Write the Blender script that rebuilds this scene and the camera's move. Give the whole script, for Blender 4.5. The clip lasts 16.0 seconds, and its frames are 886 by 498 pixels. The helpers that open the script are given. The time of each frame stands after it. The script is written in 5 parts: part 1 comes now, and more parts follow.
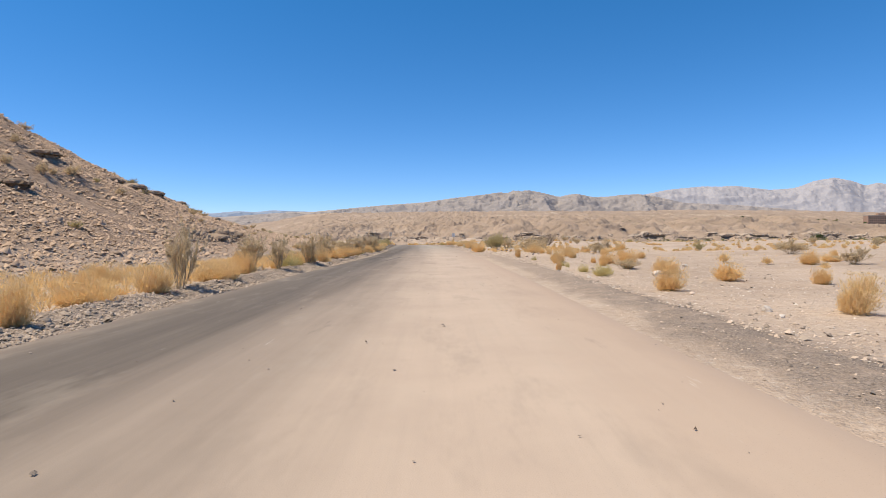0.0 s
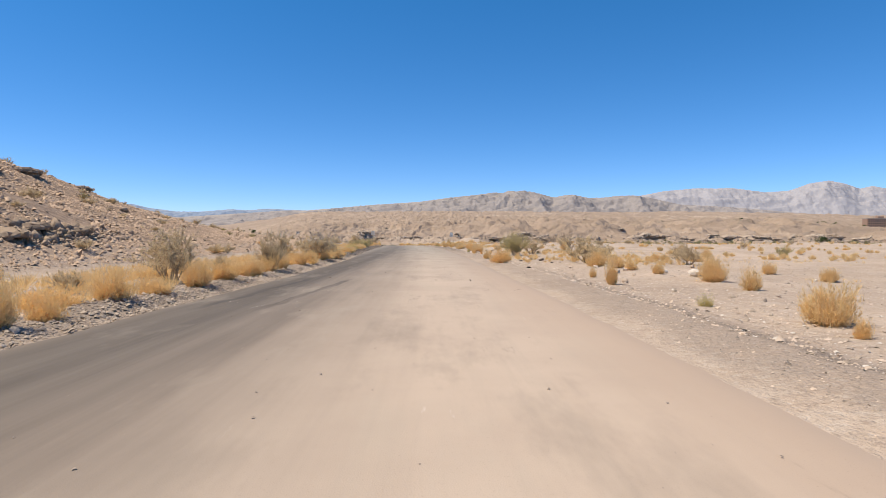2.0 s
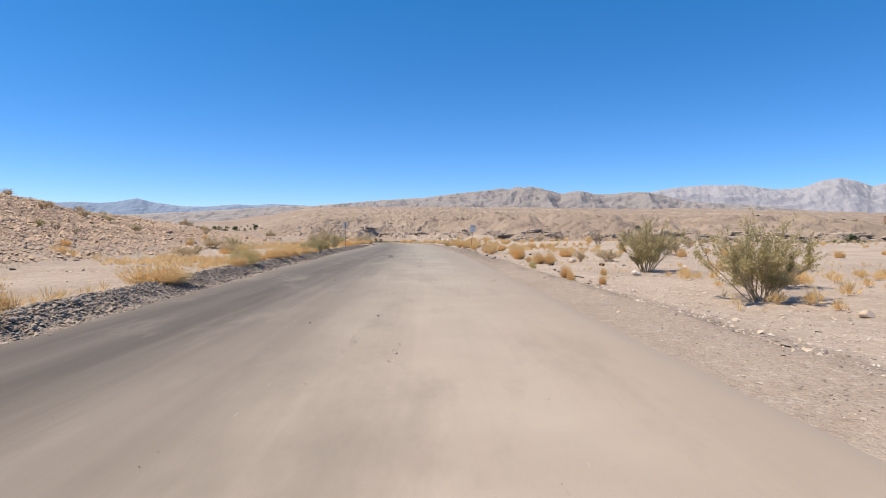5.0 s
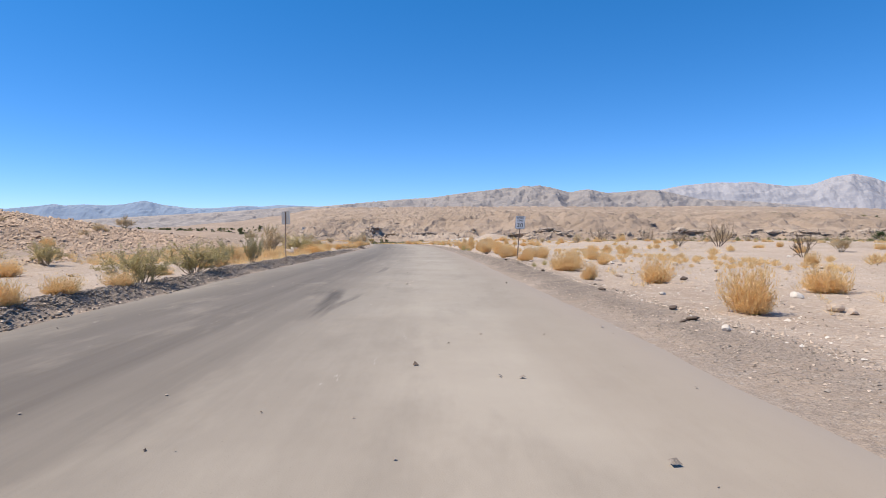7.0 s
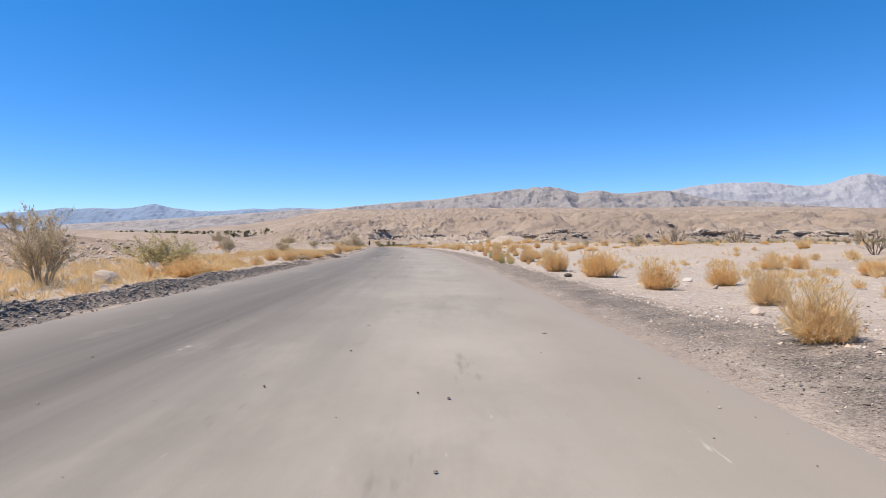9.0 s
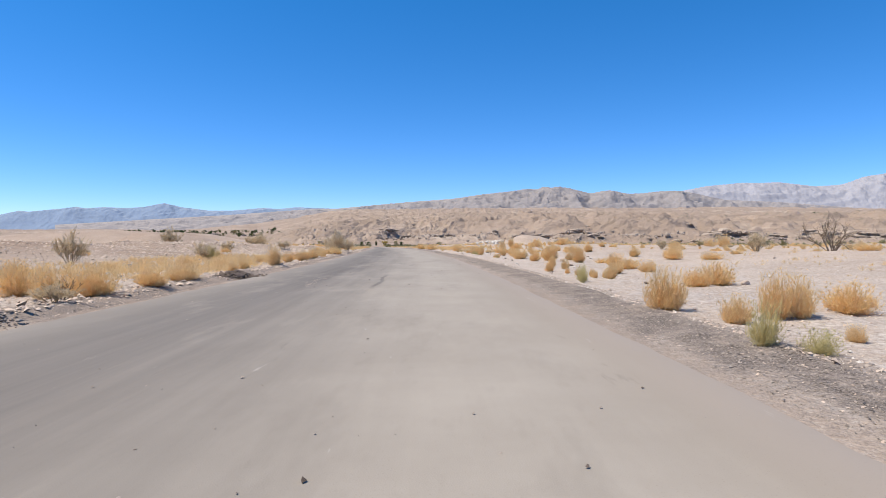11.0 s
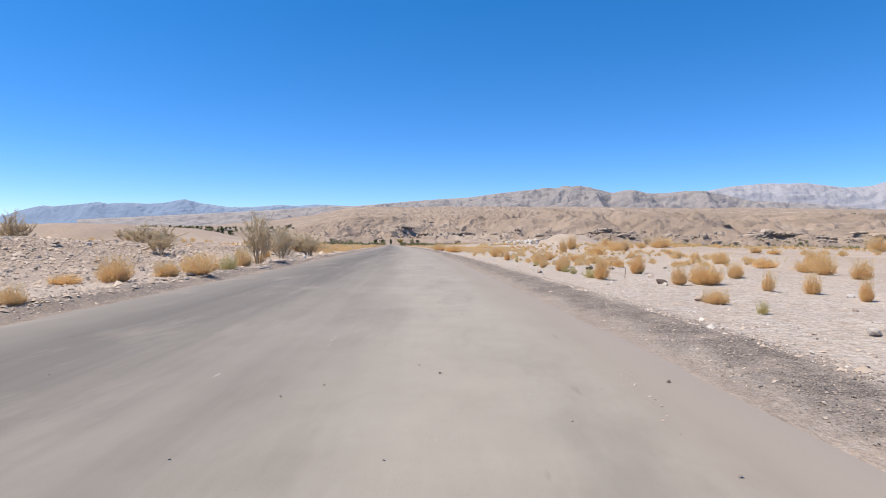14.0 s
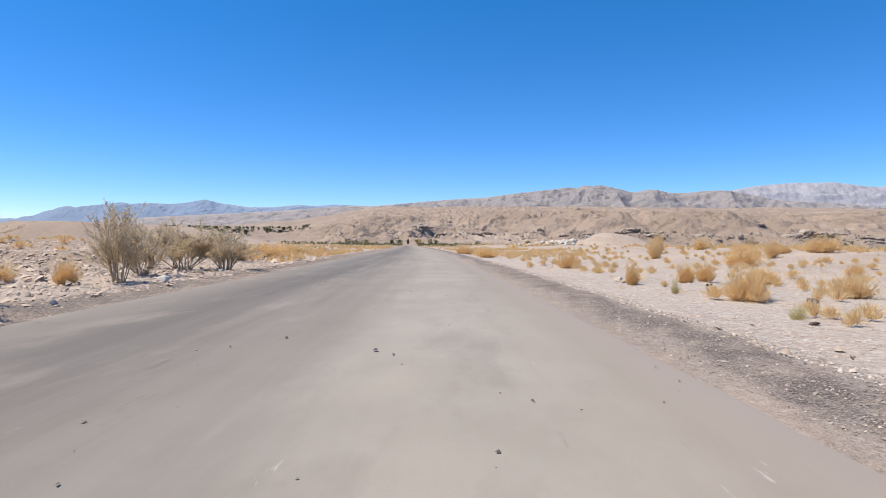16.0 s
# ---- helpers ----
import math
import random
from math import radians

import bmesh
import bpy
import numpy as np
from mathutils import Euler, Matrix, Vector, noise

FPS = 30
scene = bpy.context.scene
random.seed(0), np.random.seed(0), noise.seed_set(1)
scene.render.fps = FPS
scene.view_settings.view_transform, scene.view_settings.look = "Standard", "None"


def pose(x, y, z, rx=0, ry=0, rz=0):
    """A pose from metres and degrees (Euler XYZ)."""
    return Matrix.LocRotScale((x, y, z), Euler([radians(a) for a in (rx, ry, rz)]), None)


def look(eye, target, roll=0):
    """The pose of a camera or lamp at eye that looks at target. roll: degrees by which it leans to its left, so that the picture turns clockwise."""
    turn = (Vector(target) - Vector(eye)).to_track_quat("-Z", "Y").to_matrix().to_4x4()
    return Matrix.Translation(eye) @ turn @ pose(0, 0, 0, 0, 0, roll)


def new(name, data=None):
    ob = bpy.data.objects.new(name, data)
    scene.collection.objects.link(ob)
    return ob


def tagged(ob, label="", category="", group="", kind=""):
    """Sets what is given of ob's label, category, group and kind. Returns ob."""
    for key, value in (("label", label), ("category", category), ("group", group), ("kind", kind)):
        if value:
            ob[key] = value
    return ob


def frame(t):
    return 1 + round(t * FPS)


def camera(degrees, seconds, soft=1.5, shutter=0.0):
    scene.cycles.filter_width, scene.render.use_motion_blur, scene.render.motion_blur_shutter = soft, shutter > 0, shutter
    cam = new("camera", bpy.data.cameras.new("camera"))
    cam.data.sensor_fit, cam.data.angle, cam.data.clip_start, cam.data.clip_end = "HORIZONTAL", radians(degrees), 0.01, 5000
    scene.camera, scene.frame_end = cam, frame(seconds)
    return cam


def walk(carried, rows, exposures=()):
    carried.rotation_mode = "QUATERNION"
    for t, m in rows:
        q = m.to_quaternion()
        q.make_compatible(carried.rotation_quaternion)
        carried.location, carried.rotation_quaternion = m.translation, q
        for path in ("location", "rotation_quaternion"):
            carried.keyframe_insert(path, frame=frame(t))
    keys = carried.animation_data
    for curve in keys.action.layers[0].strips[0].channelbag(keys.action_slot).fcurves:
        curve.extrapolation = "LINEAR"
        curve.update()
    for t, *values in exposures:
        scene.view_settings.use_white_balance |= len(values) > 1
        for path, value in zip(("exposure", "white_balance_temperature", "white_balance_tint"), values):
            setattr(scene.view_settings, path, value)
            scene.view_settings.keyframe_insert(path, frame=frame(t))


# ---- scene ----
cam = camera(74, 16.0, 0.7)
PATH = [
    (0.0, pose(0.000, -0.000, 1.250, 88.786, 0.167, -0.002)),
    (0.5, pose(-0.029, 5.045, 1.249, 88.813, 0.052, -0.239)),
    (1.0, pose(-0.055, 10.105, 1.246, 88.821, -0.056, -0.368)),
    (1.5, pose(-0.073, 15.195, 1.241, 88.787, -0.161, -0.466)),
    (2.0, pose(-0.095, 20.336, 1.233, 88.773, -0.274, -0.521)),
    (2.5, pose(-0.125, 25.525, 1.224, 88.741, -0.394, -0.536)),
    (3.0, pose(-0.175, 30.731, 1.212, 88.654, -0.533, -0.478)),
    (3.5, pose(-0.263, 35.939, 1.198, 88.558, -0.665, -0.339)),
    (6.0, pose(-1.034, 63.268, 1.090, 88.360, -0.289, 0.408)),
    (6.5, pose(-1.221, 69.131, 1.059, 88.352, -0.200, 0.597)),
    (7.0, pose(-1.426, 75.056, 1.025, 88.381, -0.105, 0.799)),
    (7.5, pose(-1.647, 81.023, 0.987, 88.434, -0.016, 0.982)),
    (8.0, pose(-1.884, 86.949, 0.948, 88.479, 0.038, 1.190)),
    (8.5, pose(-2.138, 92.771, 0.906, 88.559, 0.094, 1.425)),
    (11.0, pose(-3.686, 121.323, 0.661, 88.586, -0.035, 2.550)),
    (11.5, pose(-4.092, 127.022, 0.605, 88.552, -0.098, 2.837)),
    (12.0, pose(-4.512, 132.686, 0.546, 88.518, -0.176, 3.096)),
    (12.5, pose(-4.950, 138.287, 0.485, 88.496, -0.291, 3.386)),
    (13.0, pose(-5.407, 143.808, 0.423, 88.494, -0.440, 3.672)),
    (13.5, pose(-5.900, 149.276, 0.359, 88.456, -0.556, 3.954)),
    (14.0, pose(-6.441, 154.734, 0.292, 88.440, -0.623, 4.287)),
    (14.5, pose(-7.033, 160.137, 0.224, 88.429, -0.654, 4.702)),
    (15.0, pose(-7.644, 165.440, 0.155, 88.423, -0.653, 5.160)),
    (15.5, pose(-8.256, 170.617, 0.086, 88.439, -0.645, 5.634)),
    (16.0, pose(-8.858, 175.731, 0.015, 88.437, -0.682, 6.081)),
]

walk(cam, PATH, [(0, 0.14, 7400, 10), (3.5, 0.14, 7200, 10), (6, 0.17, 6850, 10), (11, 0.19, 6570, 10), (16, 0.19, 6550, 10)])

# ---------------------------------------------------------------- light
world = bpy.data.worlds.new("world")
scene.world = world
world.use_nodes = True
SUN_ELEV, SUN_FROM = radians(60), radians(258)      # the sun stands high to the left of the road; turn from +y clockwise
wn = world.node_tree.nodes
sky = wn.new("ShaderNodeTexSky")
sky.sky_type, sky.sun_disc = "NISHITA", False
sky.sun_elevation, sky.sun_rotation = SUN_ELEV, SUN_FROM
sky.altitude, sky.air_density, sky.dust_density, sky.ozone_density = 0, 0.6, 0.0, 2.4
wn["Background"].inputs["Strength"].default_value = 0.166
deep = wn.new("ShaderNodeHueSaturation")             # the clear, deep blue of dry desert air
deep.inputs["Saturation"].default_value, deep.inputs["Value"].default_value = 1.16, 1.0
tint = wn.new("ShaderNodeMix")
tint.data_type, tint.blend_type = "RGBA", "MULTIPLY"
tint.inputs[0].default_value, tint.inputs[7].default_value = 1.0, (0.80, 0.93, 1.06, 1)
world.node_tree.links.new(sky.outputs["Color"], tint.inputs[6])
world.node_tree.links.new(tint.outputs[2], deep.inputs["Color"])
# dry air: a milky horizon that deepens quickly overhead
way, high, rise, depth = wn.new("ShaderNodeTexCoord"), wn.new("ShaderNodeSeparateXYZ"), wn.new("ShaderNodeMapRange"), wn.new("ShaderNodeMix")
rise.inputs["From Min"].default_value, rise.inputs["From Max"].default_value = 0.0, 0.4
depth.data_type = "RGBA"
depth.inputs[6].default_value, depth.inputs[7].default_value = (0.86, 0.77, 0.88, 1), (0.44, 1.0, 1.07, 1)
dry = wn.new("ShaderNodeMix")
dry.data_type, dry.blend_type = "RGBA", "MULTIPLY"
dry.inputs[0].default_value = 1.0
for a, b in ((way.outputs["Generated"], high.inputs[0]), (high.outputs["Z"], rise.inputs["Value"]), (rise.outputs["Result"], depth.inputs[0]),
             (deep.outputs["Color"], dry.inputs[6]), (depth.outputs[2], dry.inputs[7]), (dry.outputs[2], wn["Background"].inputs["Color"])):
    world.node_tree.links.new(a, b)
sun = new("sun", bpy.data.lights.new("sun", "SUN"))
sun.data.energy, sun.data.angle, sun.data.color = 4.8, radians(0.53), (1.0, 0.92, 0.775)
to_sun = Vector((math.sin(SUN_FROM) * math.cos(SUN_ELEV), math.cos(SUN_FROM) * math.cos(SUN_ELEV), math.sin(SUN_ELEV)))
sun.matrix_world = look(to_sun * 100, (0, 0, 0))


# ---------------------------------------------------------------- materials
def material(name, rough=0.9):
    m = bpy.data.materials.new(name)
    m.use_nodes = True
    n, l = m.node_tree.nodes, m.node_tree.links
    b = n["Principled BSDF"]
    b.inputs["Roughness"].default_value = rough
    b.inputs["Specular IOR Level"].default_value = 0.25
    return m, n, l, b


def place(n, l, stretch=(1, 1, 1)):
    """World place as texture coordinates."""
    g = n.new("ShaderNodeNewGeometry")
    mp = n.new("ShaderNodeMapping")
    mp.inputs["Scale"].default_value = stretch
    l.new(g.outputs["Position"], mp.inputs["Vector"])
    return mp.outputs["Vector"]


def noise_tex(n, l, vec, scale, detail=4, rough=0.6):
    t = n.new("ShaderNodeTexNoise")
    t.inputs["Scale"].default_value, t.inputs["Detail"].default_value, t.inputs["Roughness"].default_value = scale, detail, rough
    if vec is not None:
        l.new(vec, t.inputs["Vector"])
    return t.outputs["Fac"]


def span(n, l, fac, a, b, lo=0.0, hi=1.0):
    r = n.new("ShaderNodeMapRange")
    r.inputs["From Min"].default_value, r.inputs["From Max"].default_value = a, b
    r.inputs["To Min"].default_value, r.inputs["To Max"].default_value = lo, hi
    l.new(fac, r.inputs["Value"])
    return r.outputs["Result"]


def math2(n, l, op, a, b):
    r = n.new("ShaderNodeMath")
    r.operation = op
    for k, v in enumerate((a, b)):
        if isinstance(v, (int, float)):
            r.inputs[k].default_value = v
        else:
            l.new(v, r.inputs[k])
    return r.outputs[0]


def mixc(n, l, fac, a, b):
    r = n.new("ShaderNodeMix")
    r.data_type = "RGBA"
    for k, v in ((0, fac), (6, a), (7, b)):
        if isinstance(v, (int, float)):
            r.inputs[k].default_value = v
        elif isinstance(v, tuple):
            r.inputs[k].default_value = (*v, 1)
        else:
            l.new(v, r.inputs[k])
    return r.outputs[2]


def attr(n, name):
    a = n.new("ShaderNodeAttribute")
    a.attribute_name = name
    return a.outputs["Fac"]


def bump(n, l, b, height, strength, dist):
    k = n.new("ShaderNodeBump")
    k.inputs["Strength"].default_value, k.inputs["Distance"].default_value = strength, dist
    l.new(height, k.inputs["Height"])
    l.new(k.outputs["Normal"], b.inputs["Normal"])


# desert ground: pale sand and grit, dark crushed asphalt in the shoulder bands, rock colours on the slopes and cliffs
mat_ground, n, l, b = material("desert_ground", 0.95)
v = place(n, l)
grit = noise_tex(n, l, v, 22, 3, 0.7)
mid = noise_tex(n, l, v, 1.7, 5, 0.65)
wide = noise_tex(n, l, v, 0.16, 4, 0.55)
huge = noise_tex(n, l, v, 0.012, 6, 0.65)
col = mixc(n, l, span(n, l, wide, 0.35, 0.65), (0.495, 0.388, 0.305), (0.375, 0.288, 0.222))
col = mixc(n, l, span(n, l, mid, 0.45, 0.75, 0, 0.6), col, (0.53, 0.44, 0.365))
pebble = noise_tex(n, l, v, 9, 3, 0.75)
col = mixc(n, l, span(n, l, pebble, 0.54, 0.66, 0, 0.55), col, (0.29, 0.22, 0.17))
col = mixc(n, l, span(n, l, pebble, 0.44, 0.34, 0, 0.5), col, (0.6, 0.52, 0.44))
speck = noise_tex(n, l, v, 55, 2, 0.6)
col = mixc(n, l, span(n, l, speck, 0.6, 0.72, 0, 0.55), col, (0.2, 0.155, 0.125))
col = mixc(n, l, span(n, l, grit, 0.62, 0.75, 0, 0.5), col, (0.6, 0.53, 0.46))
col = mixc(n, l, math2(n, l, "MULTIPLY", attr(n, "pale"), span(n, l, mid, 0.3, 0.6, 0.2, 0.75)), col, mixc(n, l, span(n, l, pebble, 0.4, 0.6), (0.60, 0.53, 0.465), (0.35, 0.297, 0.253)))
stone = mixc(n, l, span(n, l, mid, 0.35, 0.7), (0.365, 0.258, 0.183), (0.26, 0.183, 0.13))
stone = mixc(n, l, span(n, l, grit, 0.5, 0.75, 0, 0.6), stone, (0.37, 0.285, 0.215))
cobble = noise_tex(n, l, v, 3.4, 4, 0.75)
stone = mixc(n, l, span(n, l, cobble, 0.53, 0.62, 0, 0.75), stone, (0.15, 0.108, 0.08))
stone = mixc(n, l, span(n, l, cobble, 0.45, 0.36, 0, 0.6), stone, (0.47, 0.36, 0.275))
col = mixc(n, l, attr(n, "stony"), col, stone)
fleck = noise_tex(n, l, v, 34, 3, 0.8)
tar = mixc(n, l, span(n, l, fleck, 0.42, 0.62), (0.095, 0.077, 0.065), (0.30, 0.245, 0.205))
edge = math2(n, l, "MULTIPLY", attr(n, "tar"), span(n, l, mid, 0.3, 0.55, 0.35, 1.0))
col = mixc(n, l, edge, col, tar)
farc = mixc(n, l, span(n, l, huge, 0.35, 0.65), (0.43, 0.325, 0.25), (0.345, 0.26, 0.198))
strata = noise_tex(n, l, place(n, l, (0.004, 0.004, 0.25)), 1.0, 5, 0.7)
farc = mixc(n, l, span(n, l, strata, 0.5, 0.72, 0, 0.4), farc, (0.54, 0.43, 0.335))
brush = noise_tex(n, l, v, 0.09, 3, 0.8)
pockets = noise_tex(n, l, place(n, l, (1, 0.35, 2.5)), 0.085, 7, 0.8)
farc = mixc(n, l, span(n, l, pockets, 0.54, 0.7, 0, 0.45), farc, (0.22, 0.165, 0.125))
farc = mixc(n, l, span(n, l, pockets, 0.45, 0.3, 0, 0.35), farc, (0.56, 0.45, 0.355))
# colour follows the relief: darker on the ridges, paler in the gullies
farc = mixc(n, l, span(n, l, attr(n, "ridge_tone"), 0.35, 0.75, 0, 0.55), farc, (0.30, 0.226, 0.172))
farc = mixc(n, l, span(n, l, attr(n, "ridge_tone"), 0.35, 0.1, 0, 0.6), farc, (0.53, 0.43, 0.345))
farc = mixc(n, l, math2(n, l, "MULTIPLY", span(n, l, brush, 0.55, 0.68, 0, 0.75), attr(n, "scrub")), farc, (0.16, 0.145, 0.095))
col = mixc(n, l, attr(n, "far"), col, farc)
l.new(col, b.inputs["Base Color"])
hsum = math2(n, l, "ADD", math2(n, l, "MULTIPLY", mid, 0.06), math2(n, l, "MULTIPLY", grit, 0.03))
hsum = math2(n, l, "ADD", hsum, math2(n, l, "MULTIPLY", pebble, 0.04))
wild = noise_tex(n, l, place(n, l, (1, 0.5, 1)), 0.05, 9, 0.68)
hsum = math2(n, l, "ADD", hsum, math2(n, l, "MULTIPLY", math2(n, l, "MULTIPLY", wild, attr(n, "far")), 9.0))
bump(n, l, b, hsum, 0.9, 1.0)

# road: old asphalt under dust; the tracks of wheels run along it
mat_road, n, l, b = material("dusty_asphalt", 0.88)
v = place(n, l)
lat, lon = attr(n, "lat"), attr(n, "lon")
cmb = n.new("ShaderNodeCombineXYZ")
l.new(lat, cmb.inputs[0])
l.new(math2(n, l, "MULTIPLY", lon, 0.035), cmb.inputs[1])
streak = noise_tex(n, l, cmb.outputs[0], 1.1, 6, 0.62)
fine_streak = noise_tex(n, l, cmb.outputs[0], 6.0, 4, 0.6)
blotch = noise_tex(n, l, v, 0.45, 5, 0.6)
grain = noise_tex(n, l, v, 90, 2, 0.6)
asphalt = mixc(n, l, span(n, l, streak, 0.3, 0.7), (0.095, 0.079, 0.066), (0.165, 0.14, 0.118))
asphalt = mixc(n, l, span(n, l, lon, 60, 120), asphalt, mixc(n, l, span(n, l, streak, 0.3, 0.7), (0.142, 0.124, 0.107), (0.225, 0.197, 0.169)))
dust = mixc(n, l, span(n, l, blotch, 0.35, 0.65), (0.50, 0.399, 0.317), (0.447, 0.353, 0.281))
pale = mixc(n, l, span(n, l, blotch, 0.35, 0.65), (0.372, 0.325, 0.27), (0.322, 0.279, 0.23))
dust = mixc(n, l, span(n, l, lon, 35, 85), dust, pale)
swing = math2(n, l, "MULTIPLY", math2(n, l, "SUBTRACT", streak, 0.5), 1.8)
across = math2(n, l, "ADD", lat, swing)
cover = span(n, l, across, -3.3, -0.1)
col = mixc(n, l, cover, asphalt, dust)
col = mixc(n, l, span(n, l, across, -4.3, -5.9, 0, 0.55), col, dust)       # dust drifts in from the left verge too
col = mixc(n, l, span(n, l, fine_streak, 0.5, 0.72, 0, 0.14), col, (0.30, 0.255, 0.21))
patch = noise_tex(n, l, place(n, l, (1, 0.3, 1)), 0.8, 5, 0.68)
col = mixc(n, l, span(n, l, patch, 0.52, 0.72, 0, 0.38), col, (0.17, 0.145, 0.12))
col = mixc(n, l, span(n, l, patch, 0.46, 0.3, 0, 0.3), col, (0.43, 0.37, 0.30))
right = span(n, l, across, 0.9, 2.3, 0, 0.85)
col = mixc(n, l, right, col, mixc(n, l, span(n, l, lon, 35, 85), (0.43, 0.325, 0.25), (0.30, 0.25, 0.20)))
col = mixc(n, l, math2(n, l, "MULTIPLY", span(n, l, math2(n, l, "ADD", lat, math2(n, l, "MULTIPLY", blotch, 0.5)), 2.1, 2.75, 0, 0.8), span(n, l, lon, 30, 80)), col, (0.36, 0.30, 0.25))      # gravel worked into the edge
col = mixc(n, l, span(n, l, grain, 0.62, 0.74, 0, 0.25), col, (0.16, 0.13, 0.11))
cmb2 = n.new("ShaderNodeCombineXYZ")
l.new(lat, cmb2.inputs[0])
l.new(math2(n, l, "MULTIPLY", lon, 0.16), cmb2.inputs[1])
scuff = noise_tex(n, l, cmb2.outputs[0], 1.3, 5, 0.7)
col = mixc(n, l, span(n, l, scuff, 0.64, 0.74, 0, 0.55), col, (0.10, 0.085, 0.075))
scrape = noise_tex(n, l, cmb2.outputs[0], 4.0, 4, 0.75)
col = mixc(n, l, span(n, l, scrape, 0.68, 0.76, 0, 0.6), col, (0.62, 0.56, 0.5))
# old skid marks: along the road from a to z, at a lateral place that may drift, of some width
bend = math2(n, l, "ADD", lat, math2(n, l, "MULTIPLY", math2(n, l, "SUBTRACT", blotch, 0.5), 0.5))
for a, z, at, drift, wide, strength in ((83.4, 88.9, -1.95, -0.05, 0.16, 0.8), (84.6, 88.0, -1.62, 0.1, 0.08, 0.6), (30, 38.5, -3.8, 0.07, 0.09, 0.75), (30, 38, -2.65, 0.08, 0.09, 0.75),
                                        (136, 142.8, -1.4, 0.0, 0.07, 0.5), (152.4, 154.4, -1.1, 0.3, 0.14, 0.35), (94.5, 99, -1.6, 0.02, 0.1, 0.5), (86.6, 89.2, -2.3, 0.1, 0.3, 0.45)):
    mark = math2(n, l, "MULTIPLY", span(n, l, lon, a, a + 1.2), span(n, l, lon, z, z - 1.2))
    place_ = math2(n, l, "SUBTRACT", bend, math2(n, l, "MULTIPLY", math2(n, l, "SUBTRACT", lon, (a + z) / 2), drift))
    off = math2(n, l, "ABSOLUTE", math2(n, l, "SUBTRACT", place_, at), 0)
    mark = math2(n, l, "MULTIPLY", mark, span(n, l, off, wide * 1.3, wide * 0.6, 0, strength))
    col = mixc(n, l, math2(n, l, "MULTIPLY", mark, span(n, l, fine_streak, 0.35, 0.6, 0.35, 1.0)), col, (0.07, 0.06, 0.054))
l.new(col, b.inputs["Base Color"])
bump(n, l, b, math2(n, l, "ADD", grain, math2(n, l, "MULTIPLY", streak, 1.5)), 0.15, 0.01)


def rock_material(name, a, c, light=(0.5, 0.44, 0.38), scale=1.0):
    m, n, l, b = material(name, 0.92)
    v = place(n, l)
    rnd = n.new("ShaderNodeObjectInfo").outputs["Random"]
    isl = n.new("ShaderNodeNewGeometry").outputs["Random Per Island"]
    col = mixc(n, l, math2(n, l, "FRACT", math2(n, l, "ADD", rnd, isl), 0), a, c)
    col = mixc(n, l, span(n, l, noise_tex(n, l, v, 9 * scale, 5, 0.7), 0.5, 0.75, 0, 0.7), col, light)
    l.new(col, b.inputs["Base Color"])
    bump(n, l, b, noise_tex(n, l, v, 25 * scale, 4, 0.7), 0.8, 0.02 / scale)
    return m


mat_rock = rock_material("pale_rock", (0.62, 0.495, 0.40), (0.42, 0.325, 0.255))
mat_white_rock = rock_material("white_rock", (0.66, 0.6, 0.54), (0.52, 0.46, 0.4), (0.75, 0.7, 0.65))
mat_dark_rock = rock_material("dark_rock", (0.14, 0.105, 0.085), (0.085, 0.065, 0.055), (0.24, 0.19, 0.16))
mat_chunk = rock_material("broken_asphalt", (0.36, 0.30, 0.255), (0.19, 0.157, 0.132), (0.46, 0.395, 0.34))
mat_verge = rock_material("verge_stone", (0.44, 0.36, 0.295), (0.25, 0.203, 0.167), (0.5, 0.42, 0.35))
mat_ledge = rock_material("ledge_rock", (0.36, 0.275, 0.205), (0.25, 0.188, 0.142), (0.44, 0.345, 0.265), 0.3)
mat_hill_rock = rock_material("hill_rock", (0.54, 0.395, 0.293), (0.33, 0.237, 0.174), (0.6, 0.465, 0.36))
mat_cliff = rock_material("cliff_rock", (0.45, 0.36, 0.285), (0.33, 0.26, 0.205), (0.5, 0.41, 0.33), 0.05)


def mountain_material(name, a, c, d, scale, relief, fan=(0.47, 0.395, 0.33)):
    m, n, l, b = material(name, 0.95)
    v = place(n, l, (1, 0.6, 1.6))
    f1 = noise_tex(n, l, v, scale, 8, 0.7)
    f2 = noise_tex(n, l, v, scale * 6, 5, 0.7)
    col = mixc(n, l, span(n, l, f1, 0.35, 0.65), a, c)
    col = mixc(n, l, span(n, l, f2, 0.5, 0.7, 0, 0.7), col, d)
    up = n.new("ShaderNodeSeparateXYZ")
    l.new(n.new("ShaderNodeNewGeometry").outputs["Normal"], up.inputs[0])
    col = mixc(n, l, span(n, l, up.outputs["Z"], 0.93, 0.985, 0, 0.8), col, fan)      # gravel fans on the gentle slopes
    l.new(col, b.inputs["Base Color"])
    bump(n, l, b, math2(n, l, "ADD", f1, math2(n, l, "MULTIPLY", f2, 0.4)), relief, 20)
    return m


# aerial haze is mixed into these rock colours, most in the last two
mat_mount_mid = mountain_material("bare_rock_range", (0.315, 0.285, 0.275), (0.25, 0.23, 0.228), (0.37, 0.33, 0.31), 0.016, 0.5, (0.385, 0.338, 0.305))
mat_mount_pale = mountain_material("hazy_granite_range", (0.35, 0.343, 0.37), (0.31, 0.308, 0.34), (0.42, 0.385, 0.38), 0.008, 0.2, (0.385, 0.36, 0.365))
mat_mount_blue = mountain_material("haze_blue_range", (0.215, 0.275, 0.37), (0.19, 0.245, 0.335), (0.25, 0.305, 0.39), 0.006, 0.35, (0.30, 0.34, 0.41))


